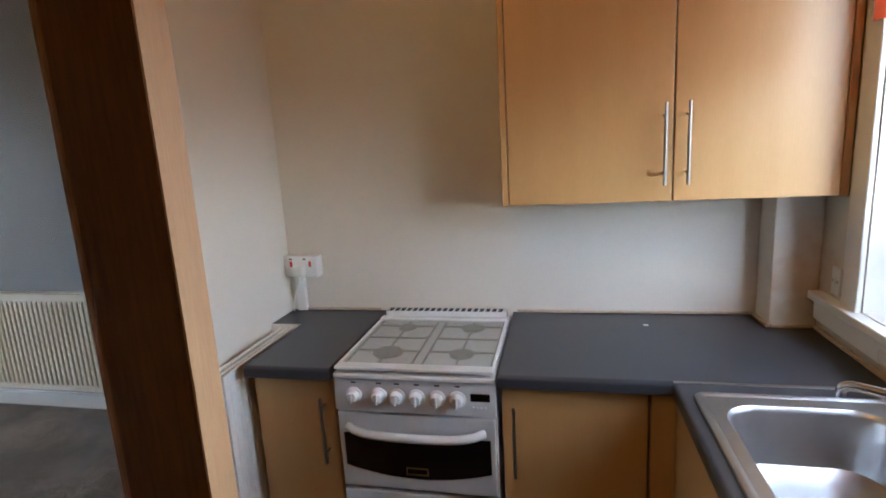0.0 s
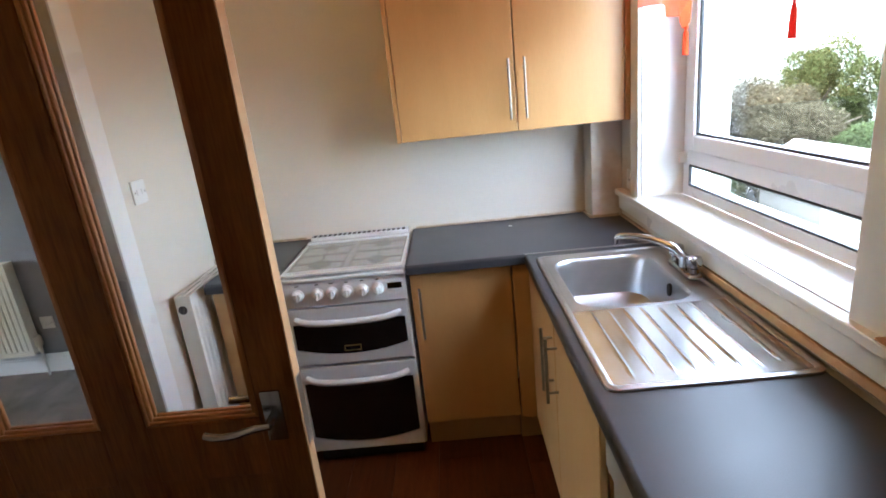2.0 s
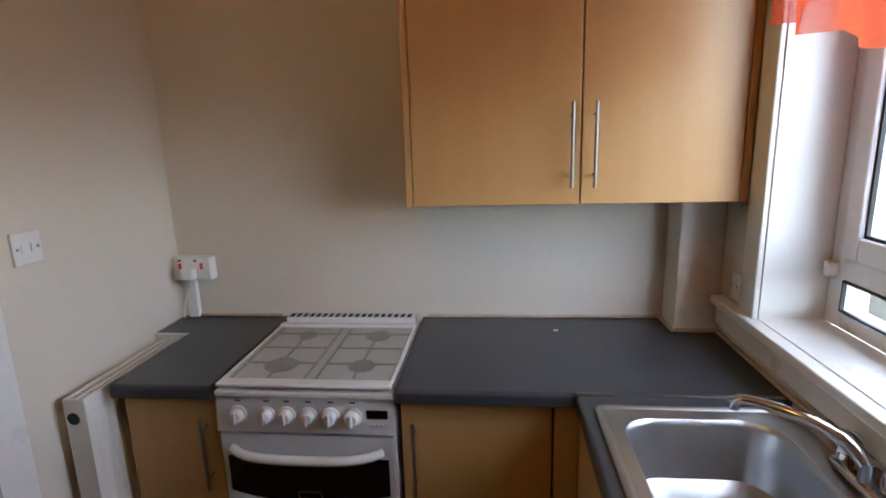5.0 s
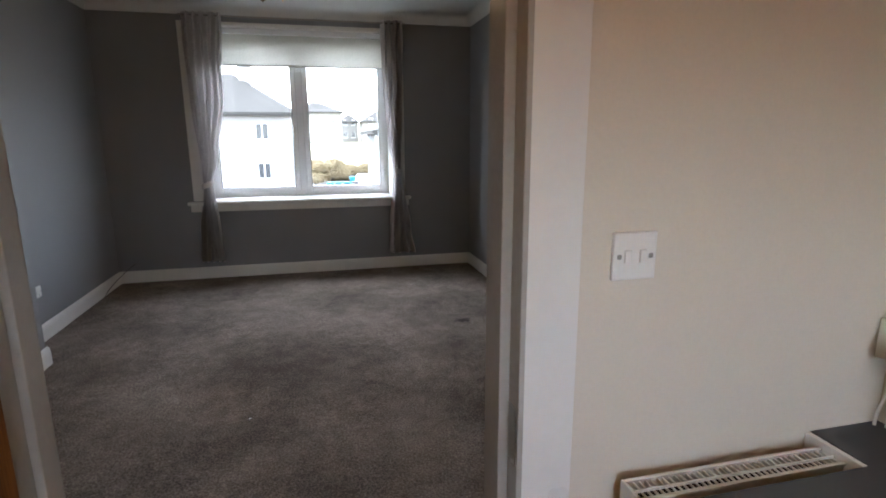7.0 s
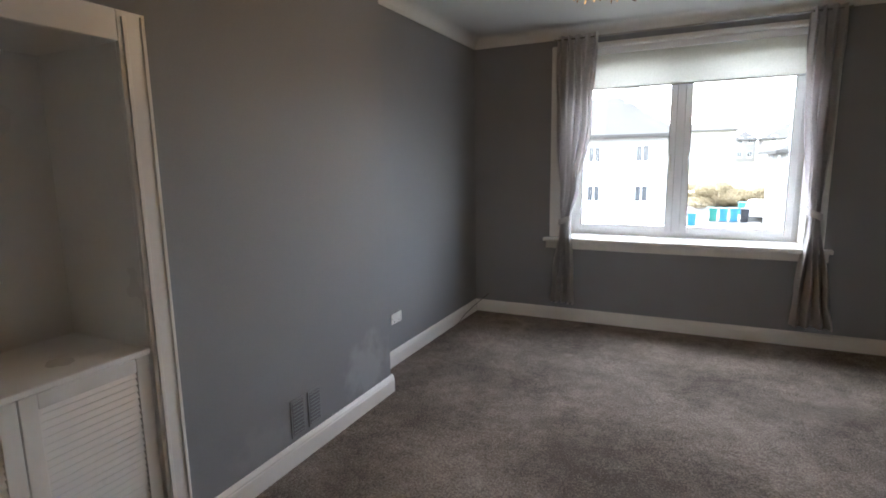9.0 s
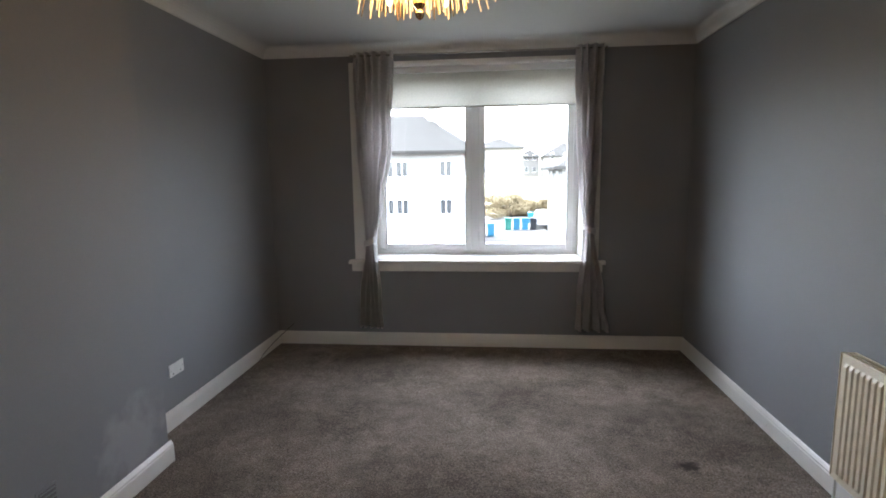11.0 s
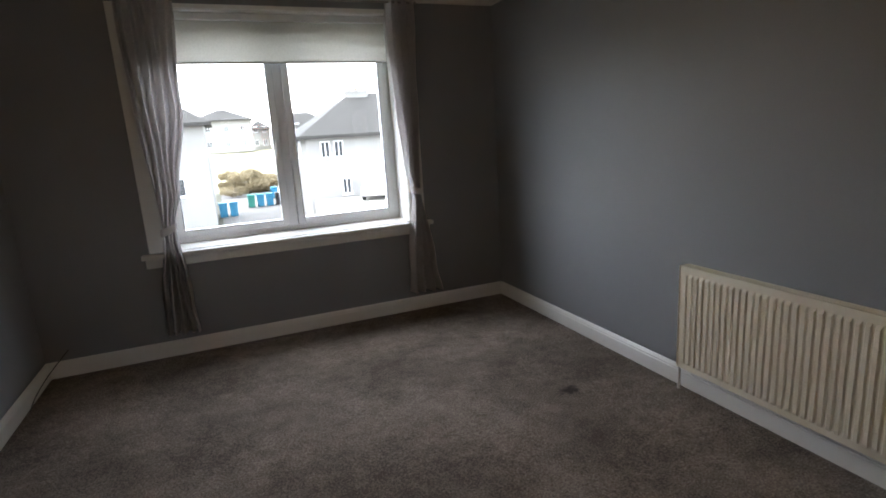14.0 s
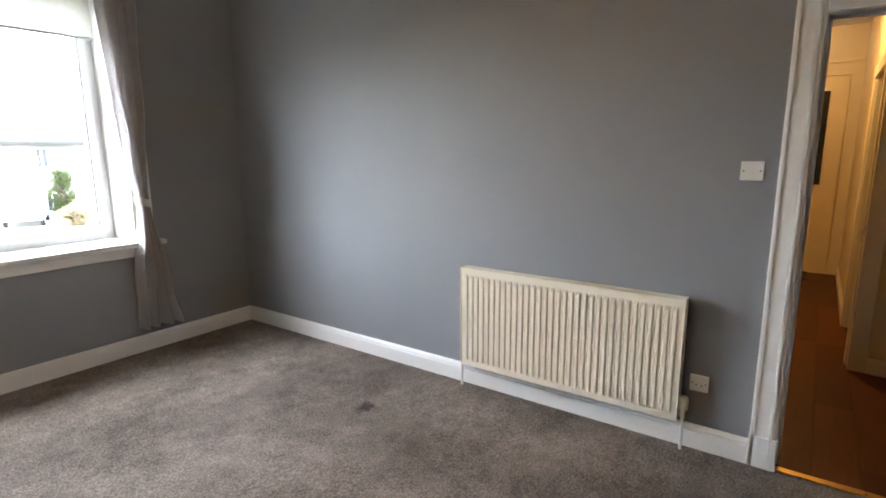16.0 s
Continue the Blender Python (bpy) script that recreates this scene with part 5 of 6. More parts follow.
def curtain(name, keys, tie_z, folds, base, tie_side, phase):
    """Gathered curtain: keys of height, left edge, right edge, fold depth."""
    c = thing(name, base, "taupe eyelet curtain tied back beside the window", "curtain", "living room curtains")
    bm = B()
    rows = []
    zs = np.linspace(keys[0][0], keys[-1][0], 64)
    nu = folds * 10 + 1
    for z in zs:
        a, b, dep = lerp_keys(keys, z)
        row = []
        for k in range(nu):
            u = k / (nu - 1)
            w = math.sin(2 * math.pi * folds * u + phase + 0.5 * math.sin(z * 2.3 + u * 5))
            x = a + (b - a) * u + 0.006 * math.sin(7 * z + 9 * u)
            row.append(Vector((x, 5.285 + 1.4 * dep * w + 0.01 * math.sin(3 * z + 4 * u), z)))
        rows.append(row)
    sheet(bm, rows, 0.0022)
    part("fabric", bm, CURTAIN, c, smooth=True)
    a, b, dep = lerp_keys(keys, tie_z)
    bm = B()
    ring = []
    for k in range(28):
        q = 2 * math.pi * k / 28
        ring.append(((a + b) / 2 + (abs(b - a) / 2 + 0.012) * math.cos(q), 5.285 + (1.4 * dep + 0.018) * math.sin(q), tie_z + 0.022 * math.cos(q) * tie_side))
    loops(bm, [[(x, y, z - 0.028) for x, y, z in ring], [(x, y, z + 0.028) for x, y, z in ring]], cap=False)
    part("tie_back", bm, CURTAIN, c, "matching fabric tie-back")


curtain("curtain", [(0.205, 0.905, 1.17, 0.038), (0.45, 0.93, 1.15, 0.036), (1.04, 1.005, 1.105, 0.026), (1.35, 1.00, 1.18, 0.034), (2.0, 0.955, 1.29, 0.034), (2.765, 0.945, 1.325, 0.030)], 1.04, 5, (1.06, 5.285, 0.205), 1, 0.4)
curtain("curtain", [(0.195, 2.98, 3.30, 0.038), (0.45, 3.00, 3.25, 0.036), (1.15, 3.05, 3.135, 0.026), (1.4, 3.01, 3.15, 0.034), (2.0, 2.955, 3.175, 0.034), (2.765, 2.94, 3.185, 0.030)], 1.15, 4, (3.10, 5.285, 0.195), -1, 1.1)
pole = thing("curtain_pole", (2.06, 5.285, 2.735), "slim satin metal curtain pole above the window", "curtain pole")
part("pole", rod(B(), (0.93, 5.285, 2.735), (3.20, 5.285, 2.735), 0.008), SATIN, pole)
for x in (0.93, 3.20):
    bm = B()
    bmesh.ops.create_uvsphere(bm, u_segments=14, v_segments=8, radius=0.013, matrix=Matrix.Translation((x, 5.285, 2.735)))
    part("finial", bm, SATIN, pole, smooth=True)
for x in (0.96, 3.17):
    part("bracket", rod(B(), (x, 5.285, 2.735), (x, YF, 2.735), 0.006), SATIN, pole)

blind = thing("roller_blind", (2.04, 5.47, 2.28), "cream roller blind drawn a little way down", "blind")
part("cassette", box(B(), 1.06, 3.015, 5.44, 5.51, 2.60, 2.655, 0.008), UPVC, blind)
bm = B()
sheet(bm, [[Vector((x, 5.468 + 0.0015 * math.sin(x * 9 + z * 4), z)) for x in np.linspace(1.09, 2.965, 24)] for z in np.linspace(2.295, 2.615, 10)], 0.0012)
part("fabric", bm, BLIND, blind, smooth=True)
part("bottom_bar", box(B(), 1.088, 2.967, 5.459, 5.477, 2.278, 2.296, 0.004), SILVER_PANEL, blind, "grey bottom bar")


def voile(name, fn, nu, nv, material, parent):
    bm = B()
    sheet(bm, [[Vector(fn(u / nu, v / nv)) for u in range(nu + 1)] for v in range(nv + 1)])
    return part(name, bm, material, parent, smooth=True)


def kitchen_curtain():
    c = thing("swag_curtain", (2.5, -1.87, 2.3), "orange and white voile swag with tassels at the window", "curtain")
    part("rail", rod(B(), (1.62, -1.865, 2.335), (3.08, -1.865, 2.335), 0.010), GLOSS_WHITE, c)

    def tail(u, v):
        x = 2.84 - 0.39 * u + 0.03 * v * math.sin(6 * u)
        low = 1.785 - 0.13 * min(1, u * 1.2) ** 1.4 + (0.13 * max(0, (u - 0.85) / 0.15)) + 0.008 * math.sin(19 * u)
        z = 2.33 + (low - 2.33) * v
        return (x - 0.05 * v * u, -1.858 + 0.020 * math.sin(21 * u + 2 * v) + 0.02 * v * math.sin(6 * u + 1) + 0.008 * math.sin(43 * u - 5 * v), z)
    voile("tail", tail, 40, 30, ORANGE, c)

    def low_edge(keys, x):
        return lerp_keys([(q, z) for q, z in keys], x)[0]

    def swag(u, v):
        x = 2.47 - 0.83 * u
        low = low_edge([(1.64, 2.30), (1.82, 2.05), (1.89, 1.88), (1.96, 1.80), (2.07, 1.786), (2.20, 1.815), (2.33, 1.885), (2.40, 1.96), (2.47, 2.08)], x)
        z = 2.33 + (low - 2.33) * v
        f = math.sin(math.pi * u)
        return (x + 0.02 * math.sin(8 * v + 4 * u), -1.835 + (0.026 * math.sin(20 * v - 8 * (u - 0.62) ** 2 * 4 + 1) + 0.010 * math.sin(43 * v + 9 * u)) * (0.4 + f), z + 0.010 * math.sin(17 * u + 6 * v) * v)
    voile("swag", swag, 48, 60, ORANGE, c)

    def sheer(u, v):
        x = 2.42 - 0.84 * u
        low = low_edge([(1.58, 2.12), (1.70, 1.96), (1.788, 1.85), (1.87, 1.755), (1.95, 1.687), (2.06, 1.737), (2.17, 1.80), (2.42, 1.90)], x)
        z = 2.33 + (low - 2.33) * v
        return (x, -1.866 + 0.016 * math.sin(30 * v + 8 * u) + 0.008 * math.sin(19 * u), z)
    voile("sheer_swag", sheer, 44, 50, PINK_VOILE, c)

    def white(u, v):
        x = 2.60 - 0.40 * u
        low = 1.80 - 0.05 * math.sin(math.pi * u) + 0.10 * u
        z = 2.33 + (low - 2.33) * v
        return (x, -1.880 + 0.02 * math.sin(14 * u + 3 * v), z)
    voile("white_panel", white, 30, 26, PALE_VOILE, c)
    bm = B()
    tube(bm, curve_pts([(2.30, -1.864, 1.86), (2.17, -1.862, 1.80), (2.06, -1.866, 1.737), (1.955, -1.864, 1.687), (1.87, -1.868, 1.755), (1.788, -1.864, 1.85), (1.70, -1.866, 1.96), (1.58, -1.866, 2.12)], 8), 0.0042, 6)
    part("border", bm, TASSEL_RED, c, "red border cord", True)
    for x, z, mt, lb in ((2.455, 1.692, ORANGE, "orange tassel"), (1.952, 1.695, TASSEL_RED, "dark red tassel"), (2.132, 1.70, PALE_VOILE, "white tassel")):
        bm = B()
        lathe(bm, (x, -1.862, z - 0.115), [(0.009, 0.0), (0.008, 0.03), (0.006, 0.062), (0.003, 0.070), (0.007, 0.078), (0.006, 0.086), (0.002, 0.092), (0.002, 0.118)], 12)
        part("tassel", bm, mt, c, lb, True)


kitchen_curtain()


# ---- chandelier ----
def chandelier():
    cx, cy, cz = CHANDELIER
    c = thing("chandelier", CHANDELIER, "round gold chandelier with many lit crystal rods", "chandelier")
    bm = B()
    lathe(bm, (cx, cy, cz - 0.03), [(0.03, 0.0), (0.065, 0.01), (0.07, 0.029)], 24)
    rod(bm, (cx, cy, cz - 0.03), (cx, cy, 2.36), 0.012)
    lathe(bm, (cx, cy, 2.288), [(0.004, 0.0), (0.016, 0.010), (0.020, 0.025), (0.012, 0.04), (0.026, 0.06), (0.02, 0.08)], 16)
    part("stem", bm, GOLD, c, smooth=True)
    rnd = random.Random(4)
    for r, z in ((0.262, 2.545), (0.18, 2.51), (0.095, 2.47)):
        bm = B()
        ring = [(cx + r * math.cos(2 * math.pi * k / 40), cy + r * math.sin(2 * math.pi * k / 40), z) for k in range(41)]
        tube(bm, ring, 0.006, 8)
        for k in range(4):
            q = math.pi / 2 * k + 0.3
            rod(bm, (cx, cy, z + 0.03), (cx + r * math.cos(q), cy + r * math.sin(q), z), 0.004, n=6)
        part("ring", bm, GOLD, c)
    for r, z, n, ln, lean in ((0.262, 2.545, 64, 0.175, 0.24), (0.18, 2.51, 44, 0.165, 0.12), (0.095, 2.47, 24, 0.13, 0.05)):
        for k in range(n):
            q = 2 * math.pi * (k + rnd.uniform(-0.2, 0.2)) / n
            L = ln * rnd.uniform(0.75, 1.1)
            rr = r + lean * L * rnd.uniform(0.5, 1.4)
            bm = B()
            rod(bm, (cx + r * math.cos(q), cy + r * math.sin(q), z), (cx + rr * math.cos(q), cy + rr * math.sin(q), z - L), 0.0036, 0.0028, 6)
            part("crystal_rod", bm, CRYSTAL if k % 3 else GOLD, c)
    for k in range(8):
        q = 2 * math.pi * k / 8 + 0.2
        bm = B()
        lathe(bm, (cx + 0.17 * math.cos(q), cy + 0.17 * math.sin(q), 2.375), [(0.004, 0.0), (0.012, 0.012), (0.014, 0.03), (0.010, 0.05), (0.008, 0.06)], 10)
        part("bulb", bm, BULB, c, "glowing clear bulb", True)


chandelier()


def ceiling_bulb(name, x, y, label):
    c = thing(name, (x, y, TOP), label, "ceiling lamp")
    bm = B()
    lathe(bm, (x, y, TOP - 0.025), [(0.02, 0.0), (0.045, 0.008), (0.05, 0.024)], 20)
    part("rose", bm, PLASTIC, c, smooth=True)
    part("flex", rod(B(), (x, y, TOP - 0.025), (x, y, TOP - 0.20), 0.003), PLASTIC, c)
    bm = B()
    lathe(bm, (x, y, TOP - 0.25), [(0.02, 0.0), (0.022, 0.03), (0.012, 0.055)], 14)
    part("holder", bm, PLASTIC, c, smooth=True)


ceiling_bulb("hall_pendant", 6.6, 1.45, "white pendant lamp holder on the hall ceiling")
lamp = thing("ceiling_light", (8.4, 1.5, TOP), "flush white ceiling light glowing at the hall end", "ceiling lamp")
bm = B()
lathe(bm, (8.4, 1.5, TOP - 0.012), [(0.05, 0.0), (0.17, 0.001), (0.17, 0.0115)], 28)
part("base", bm, PLASTIC, lamp, smooth=True)
bm = B()
lathe(bm, (8.4, 1.5, TOP - 0.075), [(0.002, 0.0), (0.08, 0.006), (0.13, 0.025), (0.155, 0.062)], 28)
part("diffuser", bm, BULB, lamp, "glowing white glass diffuser", True)
ceiling_bulb("kitchen_pendant", 1.85, -0.8, "white pendant lamp holder on the kitchen ceiling")


# ---- hall ----
def hall_door():
    d = thing("door_2", (8.98, 1.46, 0), "cream painted front door with a dark glass slot", "door")
    x0, x1 = 8.965, 9.005
    part("leaf", box(B(), x0, x1, 1.065, 1.965, 0.008, 2.312, 0.002), HALL_DOOR, d)
    bm = B()
    for q in ((1.040, 1.0580, 0, 2.335), (1.9720, 1.990, 0, 2.335), (1.040, 1.990, 2.3195, 2.335)):
        box(bm, x0 - 0.012, x1 + 0.01, *q)
    part("frame", bm, HALL_DOOR, d)
    for a, b in ((1.235, 1.51), (1.67, 1.85)):
        pane = part("glass", box(B(), x0 - 0.003, x0 + 0.01, a, b, 1.07, 2.15, 0.002), OVEN_GLASS, d, "dark glass panel")
        bm = B()
        for q in ((a - 0.02, a, 1.05, 2.17), (b, b + 0.02, 1.05, 2.17), (a, b, 1.05, 1.07), (a, b, 2.15, 2.17)):
            box(bm, x0 - 0.010, x0, *q, bevel=0.003)
        part("bead", bm, HALL_DOOR, pane)
    part("letter_plate", box(B(), x0 - 0.012, x0, 1.445, 1.75, 0.765, 0.84, 0.003), BRASS, d, "brass letter plate")
    part("spyhole", rod(B(), (x0 - 0.008, 1.60, 1.65), (x0, 1.60, 1.65), 0.016), BRASS, d, "small brass spyhole")


HALL_DOOR = surf("cream_door_paint", (0.68, 0.58, 0.40), (0.6, 0.5, 0.34), scale=6, fine=60, rough=0.35)
hall_door()
run("trim_front_door_sill", HALL_DOOR, [(8.945, 9.02, 1.0585, 1.9715, 0.0, 0.0075)], "cream painted front door sill", "door sill")
solid("door_mat", box(B(), 8.45, 8.93, 1.25, 1.75, 0.0, 0.012, 0.004), BLACK, "dark door mat inside the front door", "door mat")
run("trim_hall_room_casing", GLOSS_WHITE, [(5.71, 5.80, 0.945, 0.965, 0, 2.14), (6.72, 6.81, 0.945, 0.965, 0, 2.14), (5.80, 6.72, 0.945, 0.965, 2.05, 2.14), (5.80, 5.82, 0.85, 0.945, 0, 2.05), (6.70, 6.72, 0.85, 0.945, 0, 2.05),
    (5.612, 5.62, 0.85, 0.953, 0, 2.14), (5.612, 5.71, 0.945, 0.953, 0, 2.14)], "cream gloss door casing at the hall corner", "door casing", 0.003)
run("trim_hall_picture_rail", HALL_DOOR, [(8.93, 8.95, 0.95, 2.0, 2.45, 2.49)], "cream painted picture rail", "trim", 0.004)


# ---- outside ----
G = -3.0
solid("ground", box(B(), -2500, 2500, -2500, 2500, G - 0.5, G), GRASS, "pale rough grass reaching the horizon", "ground", kind="structure")
solid("road", box(B(), -60, 60, 20, 27, G, G + 0.02), TARMAC, "grey tarmac road in front of the houses", "road", kind="structure")
solid("road_side", box(B(), 1.2, 6.4, 27, 62, G, G + 0.021), TARMAC, "pale tarmac lane with parked cars", "road", kind="structure")
run("pavement", TARMAC, [(-60, 60, 18.2, 20, G, G + 0.12)], "grey kerbed pavement", "pavement", 0.02)


def house(name, x0, x1, y0, y1, ground, eaves, ridge, label, wins, side=None, chimney=None, tall=0.75):
    """Rendered house with a hipped slate roof; wins: (u, z0, z1, width) on the front, side on the x0 flank."""
    h = thing(name, ((x0 + x1) / 2, (y0 + y1) / 2, ground), label, "house", "houses across the road")
    part("wall", box(B(), x0, x1, y0, y1, ground, eaves), RENDER_WHITE, h)
    bm = B()
    o = 0.45
    half = min(x1 - x0, y1 - y0) / 2 * 0.92
    lo = [bm.verts.new(p) for p in ((x0 - o, y0 - o, eaves), (x1 + o, y0 - o, eaves), (x1 + o, y1 + o, eaves), (x0 - o, y1 + o, eaves))]
    if x1 - x0 >= y1 - y0:
        a, b = bm.verts.new((x0 + half, (y0 + y1) / 2, ridge)), bm.verts.new((x1 - half, (y0 + y1) / 2, ridge))
        for f in ((lo[0], lo[1], b, a), (lo[1], lo[2], b), (lo[2], lo[3], a, b), (lo[3], lo[0], a), (lo[3], lo[2], lo[1], lo[0])):
            bm.faces.new(f)
    else:
        a, b = bm.verts.new(((x0 + x1) / 2, y0 + half, ridge)), bm.verts.new(((x0 + x1) / 2, y1 - half, ridge))
        for f in ((lo[0], lo[1], a), (lo[1], lo[2], b, a), (lo[2], lo[3], b), (lo[3], lo[0], a, b), (lo[3], lo[2], lo[1], lo[0])):
            bm.faces.new(f)
    roof = part("roof", bm, SLATE, h)
    bm = B()
    box(bm, x0 - o, x1 + o, y0 - o - 0.09, y0 - o, eaves - 0.16, eaves + 0.02)
    box(bm, x0 - o - 0.09, x0 - o, y0 - o, y1 + o, eaves - 0.16, eaves + 0.02)
    part("gutter", bm, SLATE, h)
    if chimney:
        cx, cy, w = chimney
        bm = B()
        box(bm, cx - w, cx + w, cy - 0.45, cy + 0.45, ridge - 1.0, ridge + tall)
        box(bm, cx - w - 0.08, cx + w + 0.08, cy - 0.53, cy + 0.53, ridge + tall, ridge + tall + 0.12)
        ch = part("chimney", bm, STACK, roof)
        bm = B()
        for k in range(3):
            rod(bm, (cx - w * 0.6 + k * w * 0.6, cy, ridge + tall + 0.12), (cx - w * 0.6 + k * w * 0.6, cy, ridge + tall + 0.35), 0.10, 0.08)
        part("chimney_pots", bm, FENCE, roof)

    def window(bx):
        w = part("window", box(B(), *bx), FAR_GLASS, h)
        xa, xb, ya, yb, za, zb = bx
        bm = B()
        if yb - ya < xb - xa:
            for q in ((xa - 0.06, xa), (xb, xb + 0.06), ((xa + xb) / 2 - 0.03, (xa + xb) / 2 + 0.03)):
                box(bm, q[0], q[1], ya - 0.04, yb, za - 0.06, zb + 0.06)
            box(bm, xa, xb, ya - 0.04, yb, zb, zb + 0.06)
            box(bm, xa - 0.1, xb + 0.1, ya - 0.10, yb, za - 0.14, za)
        else:
            for q in ((ya - 0.06, ya), (yb, yb + 0.06), ((ya + yb) / 2 - 0.03, (ya + yb) / 2 + 0.03)):
                box(bm, xa - 0.04, xb, q[0], q[1], za - 0.06, zb + 0.06)
            box(bm, xa - 0.10, xb, ya - 0.1, yb + 0.1, za - 0.14, za)
        part("frame", bm, UPVC, w)
    for u, z0, z1, w in wins:
        window((u - w / 2, u + w / 2, y0 - 0.02, y0 + 0.05, ground + z0, ground + z1))
    for u, z0, z1, w in side or ():
        window((x0 - 0.02, x0 + 0.05, u - w / 2, u + w / 2, ground + z0, ground + z1))
    return h


two = lambda us, w=1.3: [(u, z, z + 1.25, w) for u in us for z in (0.95, 3.55)]
house("house", -11.5, 0.9, 34, 42, G, 3.1, 5.75, "white rendered hipped house across the road", [(u, z, z + 0.9, 0.7) for u in (-0.85, -3.65, -4.6, -7.4, -9.6) for z in (2.15, 4.55)], chimney=(-2.0, 37.6, 0.35), tall=0.4)
house("house", 6.3, 16.0, 33, 41.5, G, 2.0, 4.7, "white rendered hipped house with grey slates", [(u, z, z + 0.85, 0.45) for u, z in ((7.4, 3.75), (8.2, 3.75), (11.4, 3.8), (14.0, 3.8), (8.5, 1.5), (10.9, 1.55), (11.6, 1.55), (14.2, 1.55))], side=[(35.5, 3.8, 4.7, 0.6), (39.0, 3.8, 4.7, 0.6)], chimney=(10.6, 37.2, 0.7), tall=0.05)
far = lambda us: [(u, z, z + 0.9, 0.6) for u in us for z in (0.9, 3.2)]
house("house", -1.5, 7.0, 92, 100, 0.9, 5.9, 7.7, "distant white house above the field", far((0.5, 3.2, 5.6)), chimney=(3, 96, 0.5), tall=0.5)
house("house", 7.3, 10.6, 103, 111, 0.9, 4.6, 6.2, "distant pale house above the field", far((8.2, 9.7)))
house("house", 10.9, 21.0, 96, 104, 0.9, 4.5, 7.0, "distant long white house above the field", far((12.3, 14.6, 17, 19.4)))
house("house", -14.0, -4.5, 98, 106, 0.9, 5.2, 7.6, "distant white house above the field", far((-12, -9, -6.4)), chimney=(-9, 102, 0.5), tall=0.5)
house("house", 28.0, 40.0, 92, 100, 0.9, 4.6, 7.0, "distant white house along the street", far((30, 33, 36, 38.5)), chimney=(34, 96, 0.6), tall=0.5)
house("house", 25.0, 36.0, 34, 42, G, 2.0, 5.2, "white rendered house further along the street", two((27, 30, 33), 0.8), chimney=(31, 38, 0.8))
# the field rises towards the far houses; a raised yard lies before the house
bm = B()
sheet(bm, [[Vector((x, y, z + 0.25 * noise.noise(Vector((x * 0.1, y * 0.1, 1))))) for x in np.linspace(-70, 80, 60)] for y, z in ((60, G - 0.3), (66, G + 0.5), (74, -1.1), (82, 0.1), (90, 0.85), (100, 0.95), (112, 0.95), (126, 1.6))])
solid("ground_field", bm, FIELD, "pale dry grass field rising behind the lane", "field", kind="structure", smooth=True)
solid("ground_yard", box(B(), 6.45, 24, 27.2, 33, G, -1.75, 0.05), PAVING_PALE, "pale raised yard before the house", "yard", kind="structure")
back_house = house("house", 14.0, 22.0, -8.0, -2.6, G, 4.6, 7.2, "white roughcast neighbouring house behind the kitchen", [(16, 1, 2.2, 1.2), (16, 3.6, 4.8, 1.2)], chimney=(18, -5, 0.5))
part("base_course", box(B(), 13.93, 22.07, -8.07, -2.53, G, -0.9), CEMENT, back_house, "pale grey cement base course")


def bin_(x, y, material, label):
    b = thing("wheelie_bin", (x, y, G + 0.02), label, "bin", "wheelie bins")
    bm = B()
    r = [[(x + sx * w, y + sy * d, G + z) for sx, sy in ((-1, -1), (1, -1), (1, 1), (-1, 1))] for w, d, z in ((0.21, 0.25, 0.06), (0.27, 0.33, 0.95))]
    loops(bm, r)
    part("body", bm, material, b)
    bm = B()
    box(bm, x - 0.29, x + 0.29, y - 0.37, y + 0.36, G + 0.95, G + 1.02, bevel=0.025)
    part("lid", bm, material, b)
    bm = B()
    for sx in (-1, 1):
        rod(bm, (x + sx * 0.2, y + 0.27, G + 0.12), (x + sx * 0.26, y + 0.27, G + 0.12), 0.1)
    part("wheel", bm, TYRE, b)


for k, (mt, lb) in enumerate(((BIN_GREEN, "green wheelie bin by the lane"), (BIN_BLUE, "blue wheelie bin by the lane"), (BIN_BLUE, "blue wheelie bin by the lane"), (BIN_BLACK, "dark wheelie bin by the lane"))):
    bin_(3.35 + k * 0.68, 44, mt, lb)
for k, (mt, lb) in enumerate(((BIN_BLUE, "blue wheelie bin by the hedge"), (BIN_GREEN, "green wheelie bin by the hedge"), (BIN_BLUE, "blue wheelie bin by the hedge"))):
    bin_(5.6 + k * 0.75, 50, mt, lb)
for k in range(2):
    bin_(1.3 + k * 0.66, 39.5, BIN_BLUE, "blue wheelie bin beside the white house")


